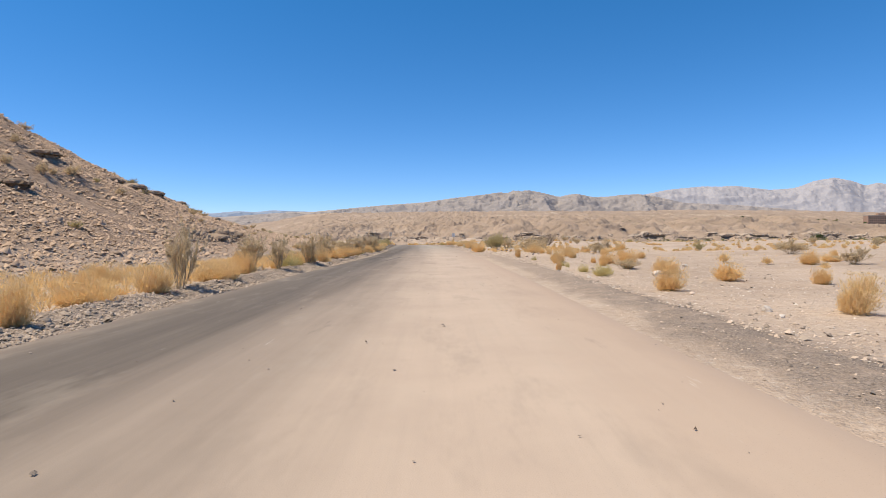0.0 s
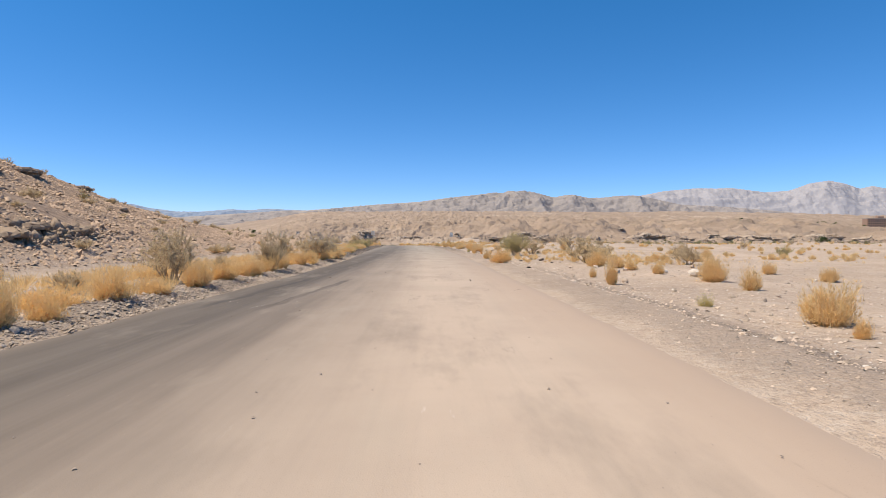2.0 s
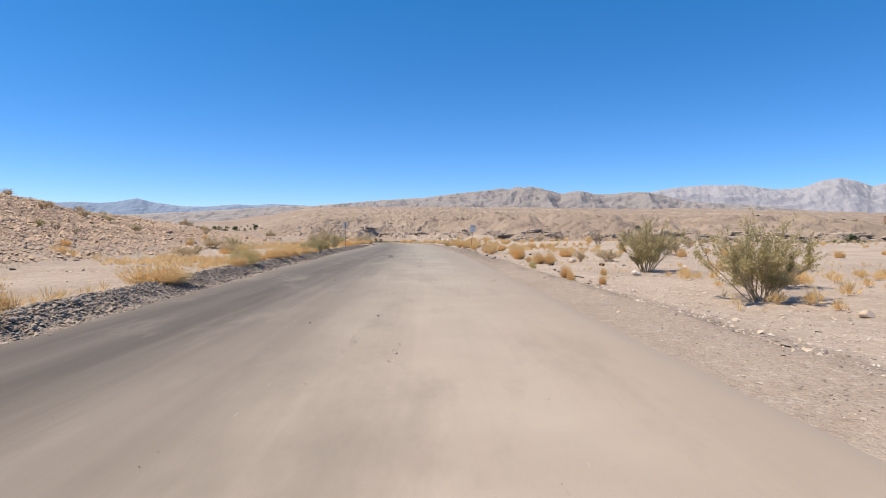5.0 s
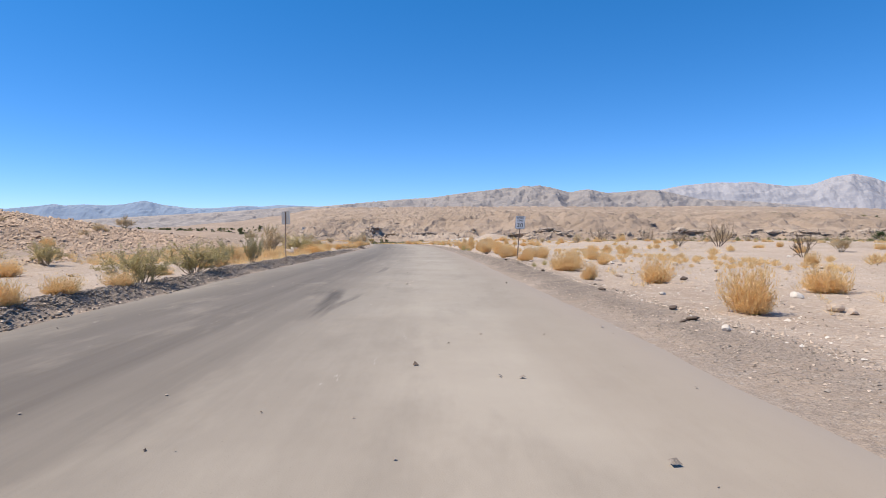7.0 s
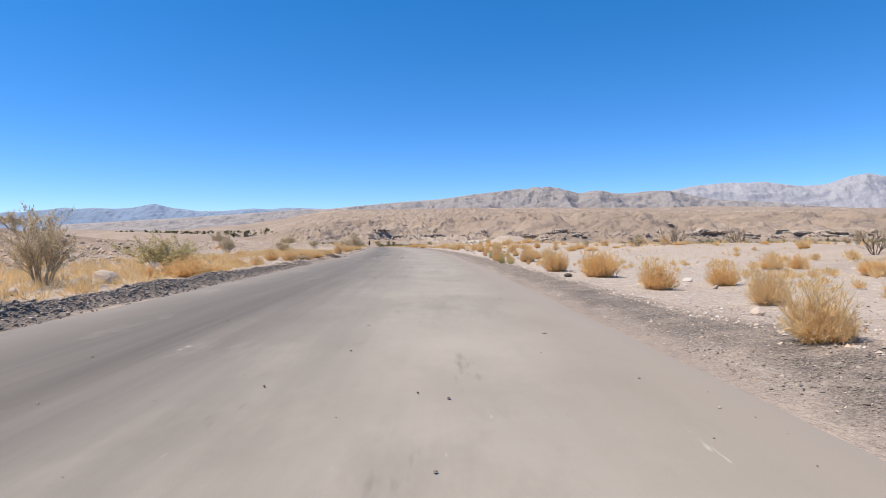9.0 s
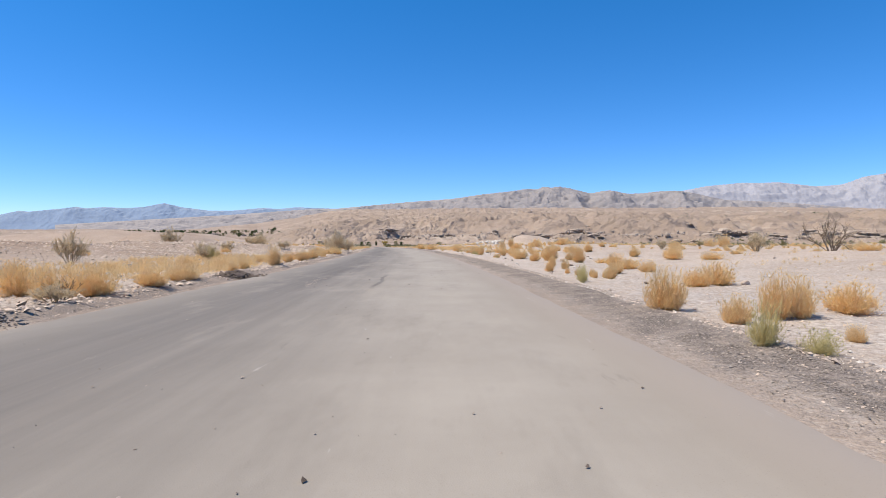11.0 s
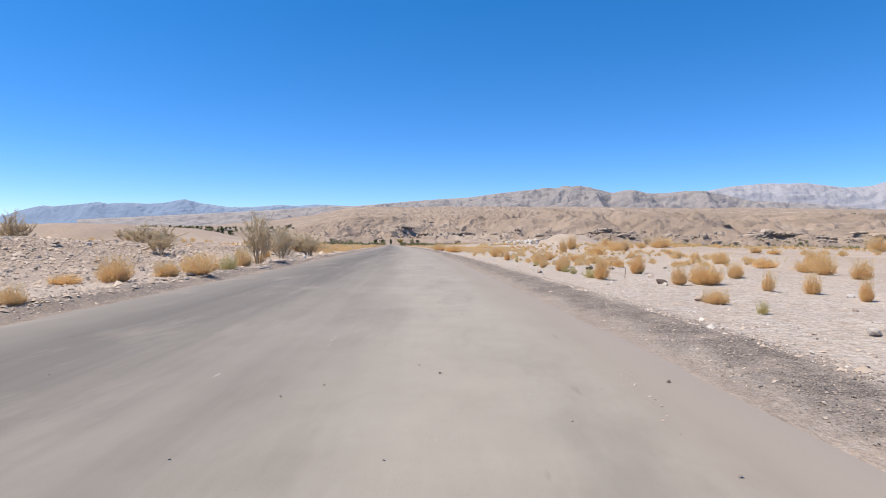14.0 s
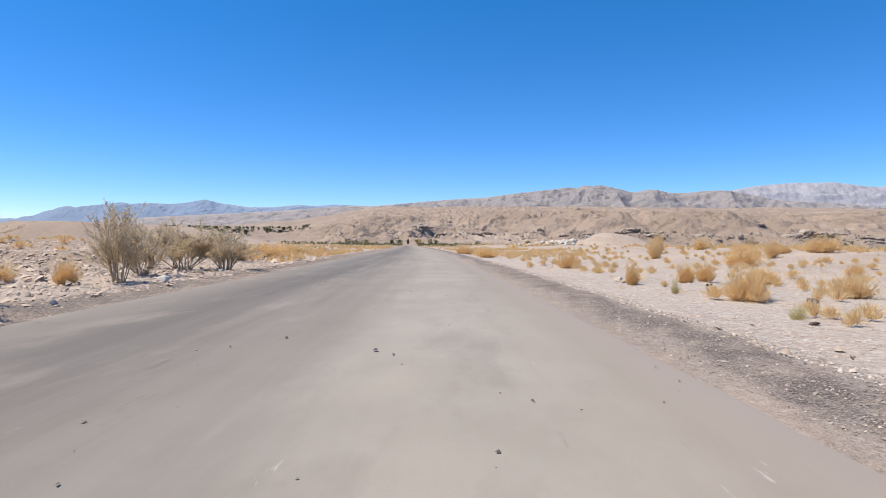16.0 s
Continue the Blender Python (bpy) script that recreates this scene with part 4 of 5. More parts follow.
PINK_ROCKS = [
    (6.7, 45.5, 0.32), (5.4, 79.8, 0.48), (5.4, 85.1, 0.25), (5.3, 85.4, 0.32), (2.0, 100.4, 0.16), (-12.2, 111.1, 0.32),
    (-12.5, 115.0, 0.82), (2.0, 157.6, 0.45), (-1.6, 168.4, 0.30), (-1.9, 178.5, 0.28),
]


prng = random.Random(11)


def plant(name, label, category, group, meshes, x, y, h, w, names):
    where = Matrix.LocRotScale((x, y, float(ground_at(x, y)) - 0.02), Euler((0, 0, prng.uniform(0, 6.28))), (w, w * prng.uniform(0.85, 1.15), h))
    ob = thing(name, label, category, group, where=where)
    for nm, me in zip(names, meshes):
        part(nm, me, ob)
    return ob


def straw(x, y, h, w):
    plant("straw_bush", "dry golden straw-coloured brush clump on pale desert gravel", "dry bush", "dry bushes beside the road", prng.choice(STRAW),
          clear_x(x, y, w * 0.3), y, h, w, ("stalk_clump", "feathery_crown"))


def shrub(x, y, h, w, which=None):
    k = prng.randrange(5) if which is None else which
    plant("creosote_bush", ("open grey-tan desert shrub with thin fanned stems", "olive-green desert shrub with thin fanned stems")[k == 3], "shrub", "tall desert shrubs",
          GREY[k], clear_x(x, y, w * 0.3), y, h, w, ("branching_stem", "foliage"))


for x, y, h, w in STRAW_BUSHES:
    straw(x, y, h * 1.1, w * 0.95)
for x, y, h, w in SMALL_GREEN:
    plant("green_bush", "small yellow-green desert bush on pale gravel", "bush", "small green bushes", prng.choice(GREENISH),
          clear_x(x, y, w * 0.35), y, h, w, ("stalk_clump", "feathery_crown"))
for x, y, h, w in GREY_BUSHES:
    shrub(x, y, h * 1.05, w * 1.1, prng.choice((0, 1, 2, 4)))
for x, y, h, w in OLIVE_BUSHES:
    shrub(x, y, h * 1.05, w * 1.05, 3)
for x, y, h, w in DEAD_SHRUBS:
    k = prng.randrange(2)
    plant("dead_shrub", "leafless grey-brown dead desert shrub", "dead shrub", "dead shrubs", DEAD[k], clear_x(x, y, w * 0.3), y, h, w,
          ("branching_stem", "foliage")[:len(DEAD[k])])

# golden brush that lines the road, and more of it scattered over the open ground
for _ in range(40):
    y = prng.uniform(4, 64)
    straw(float(line_x(y) + left_edge(y)) - 0.9 - prng.expovariate(0.8), y, prng.uniform(0.25, 0.55), prng.uniform(0.5, 1.1))
for _ in range(30):
    y = prng.uniform(78, 165)
    straw(float(line_x(y) + left_edge(y)) - 1.8 - prng.expovariate(0.25), y, prng.uniform(0.25, 0.5), prng.uniform(0.5, 1.0))
for _ in range(48):
    y = prng.uniform(20, 230)
    straw(float(line_x(y)) + 15 + prng.expovariate(0.05), y, prng.uniform(0.25, 0.6), prng.uniform(0.4, 1.1))
# shrubs on the hill and along its crest
for y in (60, 72, 80, 88, 97, 105, 125):
    x = -44 + prng.uniform(-2, 2)
    shrub(x, y, prng.uniform(0.7, 1.3), prng.uniform(0.8, 1.6))
for _ in range(130):
    y, x = prng.uniform(2, 120), prng.uniform(-46, -14)
    if prng.random() < 0.65:
        s = prng.uniform(0.4, 1.0)
        shrub(x, y, s * 0.75, s)
    else:
        s = prng.uniform(0.3, 0.6)
        plant("dead_shrub", "low dry brown shrub on the rocky hillside", "dead shrub", "dead shrubs", DEAD[1], x, y, s, s * 1.2, ("branching_stem", "foliage"))
for _ in range(26):
    y = prng.uniform(30, 240)
    shrub(float(line_x(y)) + prng.uniform(22, 80), y, prng.uniform(0.6, 1.5), prng.uniform(0.8, 2.0))


# brush and grass past counting
def brush_field(name, label, mat, count, seed, area, size, blades=16, slim=0.16, patch=0.42, side=0, near=1.6, fluffy=False):
    """Tufts strewn over an area; side -1 or 1 keeps them to one side of the road, x then counts out from its edge."""
    rng = np.random.default_rng(seed)
    m_ = count * 4
    y = area[1][0] + (area[1][1] - area[1][0]) * rng.uniform(size=m_) ** 1.2
    x = rng.uniform(*area[0], size=m_)
    if side:
        x = line_x(y) + (left_edge(y) - x if side < 0 else RIGHT_EDGE + x)
    lt = x - line_x(y)
    ok = ((lt < left_edge(y) - near) | (lt > 5.0)) & (vnoise(x / 14, y / 22, seed) > patch)
    x, y = x[ok][:count], y[ok][:count]
    k = len(x)
    root = np.stack([x, y, ground_at(x, y)], -1).repeat(blades, 0)
    s = rng.uniform(*size, size=k).repeat(blades)[:, None]
    th, tl = rng.uniform(0, 6.28, k * blades), rng.uniform(0.05, 1.2, k * blades)
    d = np.stack([np.cos(th) * np.sin(tl), np.sin(th) * np.sin(tl), np.cos(tl)], -1)
    q = root + d * s * rng.uniform(0, 0.5, (k * blades, 1))
    if fluffy:                                      # short twigs all through a rounded clump
        q = root + d * (0.55, 0.55, 0.5) * s * rng.uniform(0.05, 1, (k * blades, 1)) ** 0.6
        d = d * 0.35 + rng.normal(scale=0.16, size=d.shape) + (0, 0, 0.16)
    sd = np.cross(d, rng.normal(size=d.shape))
    sd = sd / (np.linalg.norm(sd, axis=1)[:, None] + 1e-9) * s * slim
    v_ = np.stack([q - sd, q + sd, q + d * s * 0.6 + sd * 0.2], 1).reshape(-1, 3)
    return tagged(new(name, mesh_of(name, v_, np.arange(len(v_)).reshape(-1, 3).tolist(), mat)), label, "brush", kind="stuff")


brush_field("dry_grass", "golden dry grass along the verge", mat_straw_tip, 3200, 3, ((1.5, 7), (-2, 80)), (0.12, 0.4), 38, 0.018, 0.38, -1)
brush_field("dry_grass", "golden dry grass behind the gravel berm", mat_straw_tip, 3400, 4, ((1.9, 10), (76, 165)), (0.12, 0.42), 36, 0.018, 0.42, -1, 1.9)
brush_field("dry_grass", "thin straw tufts on the sandy flat", mat_straw_tip, 900, 8, ((2.6, 22), (0, 215)), (0.08, 0.28), 30, 0.018, 0.5, 1)
brush_field("dry_grass", "golden dry brush lining the road ahead", mat_straw_tip, 330, 18, ((1.4, 13), (50, 128)), (0.2, 0.5), 160, 0.02, 0.4, 1, fluffy=True)
brush_field("dry_grass", "straw-coloured brush clumps on the sandy flat by the bend", mat_straw_tip, 230, 22, ((4, 26), (184, 262)), (0.25, 0.55), 260, 0.02, 0.3, 1, fluffy=True)
brush_field("dry_grass", "golden dry brush along the far bend of the road", mat_straw_tip, 700, 19, ((0.9, 16), (214, 330)), (0.25, 0.55), 110, 0.03, 0.35, 1, fluffy=True)
brush_field("dry_grass", "golden dry brush on the far verge", mat_straw_tip, 700, 20, ((1.0, 12), (205, 330)), (0.25, 0.55), 110, 0.03, 0.35, -1, fluffy=True)
brush_field("far_straw_brush", "golden dry brush dotting the desert plain", mat_straw_tip, 2400, 5, ((-80, 190), (300, 590)), (0.5, 1.2), 26, fluffy=True)
brush_field("far_straw_brush", "golden dry brush along the road ahead", mat_straw_tip, 600, 15, ((-70, 90), (205, 310)), (0.35, 0.8), 150, 0.03, fluffy=True)
brush_field("far_straw_brush", "golden dry brush on the open desert side", mat_straw_tip, 620, 6, ((14, 120), (25, 210)), (0.35, 0.8), 260, 0.022, fluffy=True)
brush_field("far_green_brush", "grey-green scrub along the valley floor", mat_far_scrub, 1100, 7, ((-300, 460), (560, 645)), (1.0, 2.8), 30)
brush_field("far_green_brush", "dark green scrub on the side of the plain", mat_far_scrub, 420, 9, ((60, 240), (170, 420)), (0.6, 1.6), 40, 0.1)


# ---------------------------------------------------------------- stones
def lump(seed, flat=0.7, rough=0.25):
    """One broken stone, about one across."""
    bm = bmesh.new()
    bmesh.ops.create_icosphere(bm, subdivisions=2, radius=0.5)
    rng = np.random.default_rng(seed)
    cuts = [(rng.normal(size=3), rng.uniform(0.26, 0.42)) for _ in range(7)]
    for vtx in bm.verts:
        p = np.array(vtx.co)
        for nrm, dist in cuts:
            nrm = nrm / np.linalg.norm(nrm)
            over = p @ nrm - dist
            if over > 0:
                p = p - nrm * over
        p *= 1 + rough * (rng.uniform() - 0.5) * 0.4
        vtx.co = (p[0], p[1], p[2] * flat)
    me = bpy.data.meshes.new("rock")
    bm.to_mesh(me)
    bm.free()
    return me


def rock_set(mat, seed, flat=0.7):
    out = []
    for k in range(5):
        me = lump(seed + k, flat)
        me.materials.append(mat)
        out.append(me)
    return out


def lay_rock(meshes, label, x, y, w, group):
    ob = new("rock", prng.choice(meshes))
    ob.matrix_world = Matrix.LocRotScale((x, y, float(ground_at(x, y)) + w * 0.17), Euler((prng.uniform(-0.25, 0.25), prng.uniform(-0.25, 0.25), prng.uniform(0, 6.28))),
                                         (w * prng.uniform(0.9, 1.25), w * prng.uniform(0.7, 1.0), w * prng.uniform(0.7, 1.0)))
    tagged(ob, label, "rock", group)


SET_WHITE, SET_DARK, SET_PINK = rock_set(mat_white_rock, 400), rock_set(mat_dark_rock, 420, 0.5), rock_set(mat_rock, 440)
for x, y, w in WHITE_ROCKS:
    lay_rock(SET_WHITE, "whitish weathered rock lying on the gravel", clear_x(x, y, 0.0), y, w, "loose rocks beside the road")
for x, y, w in DARK_ROCKS:
    lay_rock(SET_DARK, "dark brown broken rock lying on the gravel", clear_x(x, y, -0.7), y, w, "loose rocks beside the road")
for x, y, w in PINK_ROCKS:
    lay_rock(SET_PINK, "pinkish-tan boulder beside the road", clear_x(x, y, 0.0), y, w, "loose rocks beside the road")
for _ in range(110):
    y = prng.uniform(4, 205)
    lay_rock(prng.choice((SET_WHITE, SET_PINK, SET_PINK, SET_DARK)), "small rock half sunk in the desert gravel", float(line_x(y)) + 4.6 + prng.expovariate(0.16), y, prng.uniform(0.09, 0.3),
             "small rocks on the desert floor")
for _ in range(60):
    y = prng.uniform(4, 205)
    lay_rock(prng.choice((SET_WHITE, SET_PINK, SET_DARK)), "small rock half sunk in the desert gravel", float(line_x(y) + left_edge(y)) - 1.6 - prng.expovariate(0.25), y, prng.uniform(0.09, 0.28),
             "small rocks on the desert floor")

OCTA_V = np.array([(1, 0, 0), (-1, 0, 0), (0, 1, 0), (0, -1, 0), (0, 0, 1), (0, 0, -1)], float) * 0.5
OCTA_F = np.array([(0, 2, 4), (2, 1, 4), (1, 3, 4), (3, 0, 4), (2, 0, 5), (1, 2, 5), (3, 1, 5), (0, 3, 5)])


def stones(name, label, mat, x, y, size, seed, flat=0.48, lift=0.08, floor_z=None, whole=False):
    """Angular stones past counting, joined: each an eight-sided lump with knocked corners."""
    rng = np.random.default_rng(seed)
    k = len(x)
    v_ = OCTA_V[None] * rng.uniform(0.65, 1.35, (k, 6, 1)) + rng.normal(scale=0.09, size=(k, 6, 3))
    ax = rng.uniform(0, 6.28, k)
    c_, s_ = np.cos(ax)[:, None], np.sin(ax)[:, None]
    tx, ty = v_[..., 0] * c_ - v_[..., 1] * s_, v_[..., 0] * s_ + v_[..., 1] * c_
    tilt = rng.normal(scale=0.3, size=(k, 1))
    tz = v_[..., 2] * flat
    tx, tz = tx * np.cos(tilt) - tz * np.sin(tilt), tx * np.sin(tilt) + tz * np.cos(tilt)
    z0 = (ground_at(x, y) if floor_z is None else floor_z) + lift * size
    co = np.stack([x[:, None] + tx * size[:, None], y[:, None] + ty * size[:, None], z0[:, None] + tz * size[:, None]], -1).reshape(-1, 3)
    fc = ((OCTA_F if whole else OCTA_F[:4])[None] + (np.arange(k) * 6)[:, None, None]).reshape(-1, 3)
    me = bpy.data.meshes.new(name)
    me.vertices.add(len(co))
    me.vertices.foreach_set("co", co.ravel())
    me.loops.add(fc.size)
    me.loops.foreach_set("vertex_index", fc.ravel().astype(np.int32))
    me.polygons.add(len(fc))
    me.polygons.foreach_set("loop_start", np.arange(0, fc.size, 3, dtype=np.int32))
    me.materials.append(mat)
    me.update(calc_edges=True)
    return tagged(new(name, me), label, "stones", kind="stuff")


grng = np.random.default_rng(77)


def strip(k, y0, y1, d0, d1, side, power=1.0):
    """Random places beside the road, d metres out from its edge."""
    y = grng.uniform(y0, y1, k)
    d = d0 + (d1 - d0) * grng.uniform(size=k) ** power
    return line_x(y) + (RIGHT_EDGE + d if side > 0 else left_edge(y) - d), y


# right shoulder: crushed dark gravel; flat beyond: pale grit and stones
x, y = strip(46000, -2, 205, 0.55, 1.75, 1)
ok = grng.uniform(size=len(x)) < np.interp(y, [0, 25, 45, 75, 95], [0.7, 0.4, 0.3, 0.4, 1.0])
x, y = x[ok], y[ok]
stones("shoulder_gravel", "dark crushed asphalt gravel on the shoulder", mat_chunk, x, y, grng.gamma(1.4, 0.007, len(x)) + 0.01, 501, 0.75, 0.12)
x, y = strip(60000, 80, 212, 0.3, 1.9, 1)
stones("shoulder_gravel", "fine dark gravel banked along the shoulder", mat_chunk, x, y, grng.gamma(1.4, 0.006, len(x)) + 0.01, 514, 0.75, 0.15)
x, y = strip(22000, -2, 205, 0.3, 3.2, 1)
stones("shoulder_gravel", "pale loose gravel beside the road", mat_rock, x, y, grng.gamma(1.6, 0.009, len(x)) + 0.01, 502)
x, y = strip(60000, 0, 212, 1.5, 26, 1, 2.2)
stones("desert_stones", "tan stones strewn over the desert floor", mat_rock, x, y, grng.gamma(1.2, 0.016, len(x)) + 0.012, 503, 0.65)
x, y = strip(16000, 0, 212, 1.5, 22, 1, 2.2)
stones("desert_stones", "whitish stones strewn over the desert floor", mat_white_rock, x, y, grng.gamma(1.2, 0.014, len(x)) + 0.012, 504, 0.65)
x, y = strip(11000, 2, 110, 1.5, 18, 1, 1.6)
stones("desert_stones", "brown-grey stones strewn over the sandy flat", mat_verge, x, y, grng.gamma(1.2, 0.02, len(x)) + 0.014, 519, 0.7)
# left verge
x, y = strip(30000, -2, 205, 0.15, 2.0, -1)
stones("verge_gravel", "grey-brown gravel along the verge", mat_rock, x, y, grng.gamma(1.6, 0.011, len(x)) + 0.012, 505)
x, y = strip(5500, 0, 205, 0.35, 1.5, -1)
stones("verge_gravel", "dark asphalt crumbs along the verge", mat_chunk, x, y, grng.gamma(1.6, 0.015, len(x)) + 0.015, 506)
x, y = strip(22000, 0, 212, 1.6, 18, -1, 1.6)
stones("desert_stones", "tan stones behind the verge", mat_rock, x, y, grng.gamma(1.5, 0.022, len(x)) + 0.015, 507)
x, y = strip(16000, 125, 215, 0.6, 13, -1, 1.3)
stones("desert_stones", "grey-tan rubble strewn beside the verge", mat_rock, x, y, grng.gamma(1.4, 0.036, len(x)) + 0.02, 513, 0.6, 0.1)
x, y = strip(16000, -2, 62, 0.02, 1.15, -1)
stones("verge_gravel", "coarse grey-brown stones heaped along the crumbling edge", mat_verge, x, y, grng.gamma(1.8, 0.014, len(x)) + 0.02, 517, 0.65, 0.25)
x, y = strip(15000, 118, 222, 1.2, 30, -1, 1.3)
stones("desert_stones", "brown and grey rocks strewn over the rubble ground", mat_verge, x, y, grng.gamma(1.3, 0.035, len(x)) + 0.025, 518, 0.7, 0.15)
# the berm of broken asphalt
y = grng.uniform(57, 130, 26000)
d = 0.9 + 0.33 * grng.normal(size=26000)
stones("asphalt_rubble", "berm of broken dark asphalt chunks along the road edge", mat_chunk, line_x(y) + left_edge(y) - d, y, grng.gamma(2.0, 0.013, 26000) + 0.022, 508, 0.5, 0.3, None, True)
# rocky hill
x, y = grng.uniform(-47, -10, 150000), 4 + 131 * grng.uniform(size=150000) ** 1.15
ok = (hill(x, y) > 0.12) & (vnoise(x / 5, y / 5, 3) > 0.12)
x, y = x[ok], y[ok]
stones("hill_rocks", "brown angular rocks covering the hillside", mat_hill_rock, x, y, grng.gamma(1.05, 0.055, len(x)) + 0.05, 509, 0.85, 0.15)
x, y = grng.uniform(-52, -12, 2500), grng.uniform(-5, 150, 2500)
ok = (hill(x, y) > 0.5) & (vnoise(x / 7, y / 4, 13) > 0.5)
stones("hill_rocks", "dark weathered rocks on the hillside", mat_ledge, x[ok], y[ok], grng.gamma(1.5, 0.1, ok.sum()) + 0.08, 510, 0.6, 0.12, None, True)
oy = 45 + 3.4 * grng.normal(size=900)
ox = -17.0 - 0.05 * (oy - 45) + 0.5 * grng.normal(size=900)
stones("hill_rocks", "dark broken rocks of an outcrop at the foot of the hill", mat_ledge, ox, oy, grng.gamma(2.0, 0.07, 900) + 0.06, 516, 0.9, 0.15, None, True)
# rubble heaps by the last stretch
x, y = 3 + 3.2 * grng.normal(size=700), 320 + 1.8 * grng.normal(size=700)
stones("rubble", "low pile of pale broken concrete on the flat", mat_white_rock, x, y, grng.gamma(1.6, 0.2, 700) + 0.12, 515, 0.7, 0.3, None, True)
x, y = grng.normal(-30, 8, 26000), grng.normal(188, 14, 26000)
ok = x < line_x(y) + left_edge(y) - 2.0
stones("rubble", "heap of grey-tan rubble and broken stone", mat_rock, x[ok], y[ok], grng.gamma(1.3, 0.045, ok.sum()) + 0.03, 511, 0.7, 0.15)
stones("rubble", "dark broken pieces in the rubble heap", mat_chunk, x[ok][:900] + 0.3, y[ok][:900] + 0.2, grng.gamma(1.5, 0.06, len(x[ok][:900])) + 0.04, 512, 0.6, 0.2)
# grit and crumbs on the road itself
y = grng.uniform(-1, 205, 1500)
x = line_x(y) + grng.uniform(-5.0, 2.4, 1500)
stones("road_grit", "small stones and crumbs lying on the road", mat_chunk, x, y, grng.gamma(1.4, 0.008, 1500) + 0.008, 520, 0.5, 0.2, base_z(y) + 0.015)

y = grng.uniform(1, 195, 170)
x = line_x(y) + grng.uniform(-3.5, 2.2, 170)
stones("road_grit", "dark asphalt crumbs lying on the road", mat_dark_rock, x, y, grng.gamma(1.6, 0.009, 170) + 0.016, 523, 0.7, 0.2, base_z(y) + 0.015)

# pale chips ground into the road, and a dump of dark soil on the verge
u = grng.uniform(size=300)
chips = [(-8.06 - 0.44 * u + 0.11 * grng.normal(size=300), 136.9 + 3.6 * u)]
for cx, cy, k, sx_, sy_ in ((-2.48, 91.0, 60, 0.07, 0.22), (-2.42, 89.8, 40, 0.06, 0.16), (-5.15, 159.9, 50, 0.05, 0.5), (-4.2, 145.6, 30, 0.08, 0.4), (-1.2, 58.0, 40, 0.08, 0.3)):
    chips.append((cx + sx_ * grng.normal(size=k), cy + sy_ * grng.normal(size=k)))
x, y = np.concatenate([c[0] for c in chips]), np.concatenate([c[1] for c in chips])
stones("road_chips", "pale crushed stone chips ground into the asphalt", mat_rock, x, y, grng.gamma(1.5, 0.006, len(x)) + 0.008, 521, 0.3, 0.12, base_z(y) + 0.013)
x, y = -11.6 + 0.3 * grng.normal(size=1500), 141.0 + 0.45 * grng.normal(size=1500)
mound = 0.2 * np.exp(-((x + 11.6) / 0.42) ** 2 - ((y - 141.0) / 0.65) ** 2)
stones("soil_dump", "small dump of dark crumbly soil on the verge", mat_dark_rock, x, y, grng.gamma(1.5, 0.025, 1500) + 0.03, 522, 0.8, 0.1, ground_at(x, y) + mound * grng.uniform(0, 1, 1500))


# ---------------------------------------------------------------- road signs
def box_mesh(name, sx, sy, sz, mat, bevel=0.0, offset=(0, 0, 0)):
    bm = bmesh.new()
    bmesh.ops.create_cube(bm, size=1)
    bmesh.ops.scale(bm, vec=(sx, sy, sz), verts=bm.verts)
    if bevel:
        bmesh.ops.bevel(bm, geom=bm.edges[:], offset=bevel, segments=2, affect="EDGES")
    bmesh.ops.translate(bm, vec=offset, verts=bm.verts)
    me = bpy.data.meshes.new(name)
    bm.to_mesh(me)
    bm.free()
    me.materials.append(mat)
    return me


def panel_mesh(name, w, h, thick, r, mat, hole=None):
    """An upright plate with rounded corners that faces -y; with a hole it is a rim."""
    def outline(w, h, r):
        pts = []
        for cx, cz, a0 in ((w / 2 - r, h / 2 - r, 0), (-w / 2 + r, h / 2 - r, 90), (-w / 2 + r, -h / 2 + r, 180), (w / 2 - r, -h / 2 + r, 270)):
            for k in range(6):
                a = radians(a0 + 18 * k)
                pts.append((cx + r * math.cos(a), cz + r * math.sin(a)))
        return pts
    o = outline(w, h, r)
    m_ = len(o)
    if hole is None:
        v_ = [(x, -thick / 2, z) for x, z in o] + [(x, thick / 2, z) for x, z in o]
        f_ = [tuple(range(m_)), tuple(range(2 * m_ - 1, m_ - 1, -1))] + [(k, k + m_, (k + 1) % m_ + m_, (k + 1) % m_) for k in range(m_)]
    else:
        i = outline(w - 2 * hole, h - 2 * hole, max(r - hole, 0.004))
        v_ = [(x, -thick / 2, z) for x, z in o] + [(x, -thick / 2, z) for x, z in i] + [(x, thick / 2, z) for x, z in o] + [(x, thick / 2, z) for x, z in i]
        f_ = []
        for k in range(m_):
            j = (k + 1) % m_
            f_ += [(k, j, m_ + j, m_ + k), (2 * m_ + k, 3 * m_ + k, 3 * m_ + j, 2 * m_ + j), (k, 2 * m_ + k, 2 * m_ + j, j), (m_ + k, m_ + j, 3 * m_ + j, 3 * m_ + k)]
    return mesh_of(name, v_, f_, mat)


def letters(text, size, mat):
    cu = bpy.data.curves.new("lettering", "FONT")
    cu.body, cu.size, cu.align_x, cu.align_y, cu.extrude = text, size, "CENTER", "CENTER", 0.001
    cu.offset, cu.space_character = 0.0008 * size / 0.1, 1.12
    tmp = new("lettering", cu)
    me = bpy.data.meshes.new_from_object(tmp.evaluated_get(bpy.context.evaluated_depsgraph_get()))
    bpy.data.objects.remove(tmp)
    bpy.data.curves.remove(cu)
    me.materials.clear()
    me.materials.append(mat)
    me.transform(Matrix.Rotation(radians(90), 4, "X"))
    return me


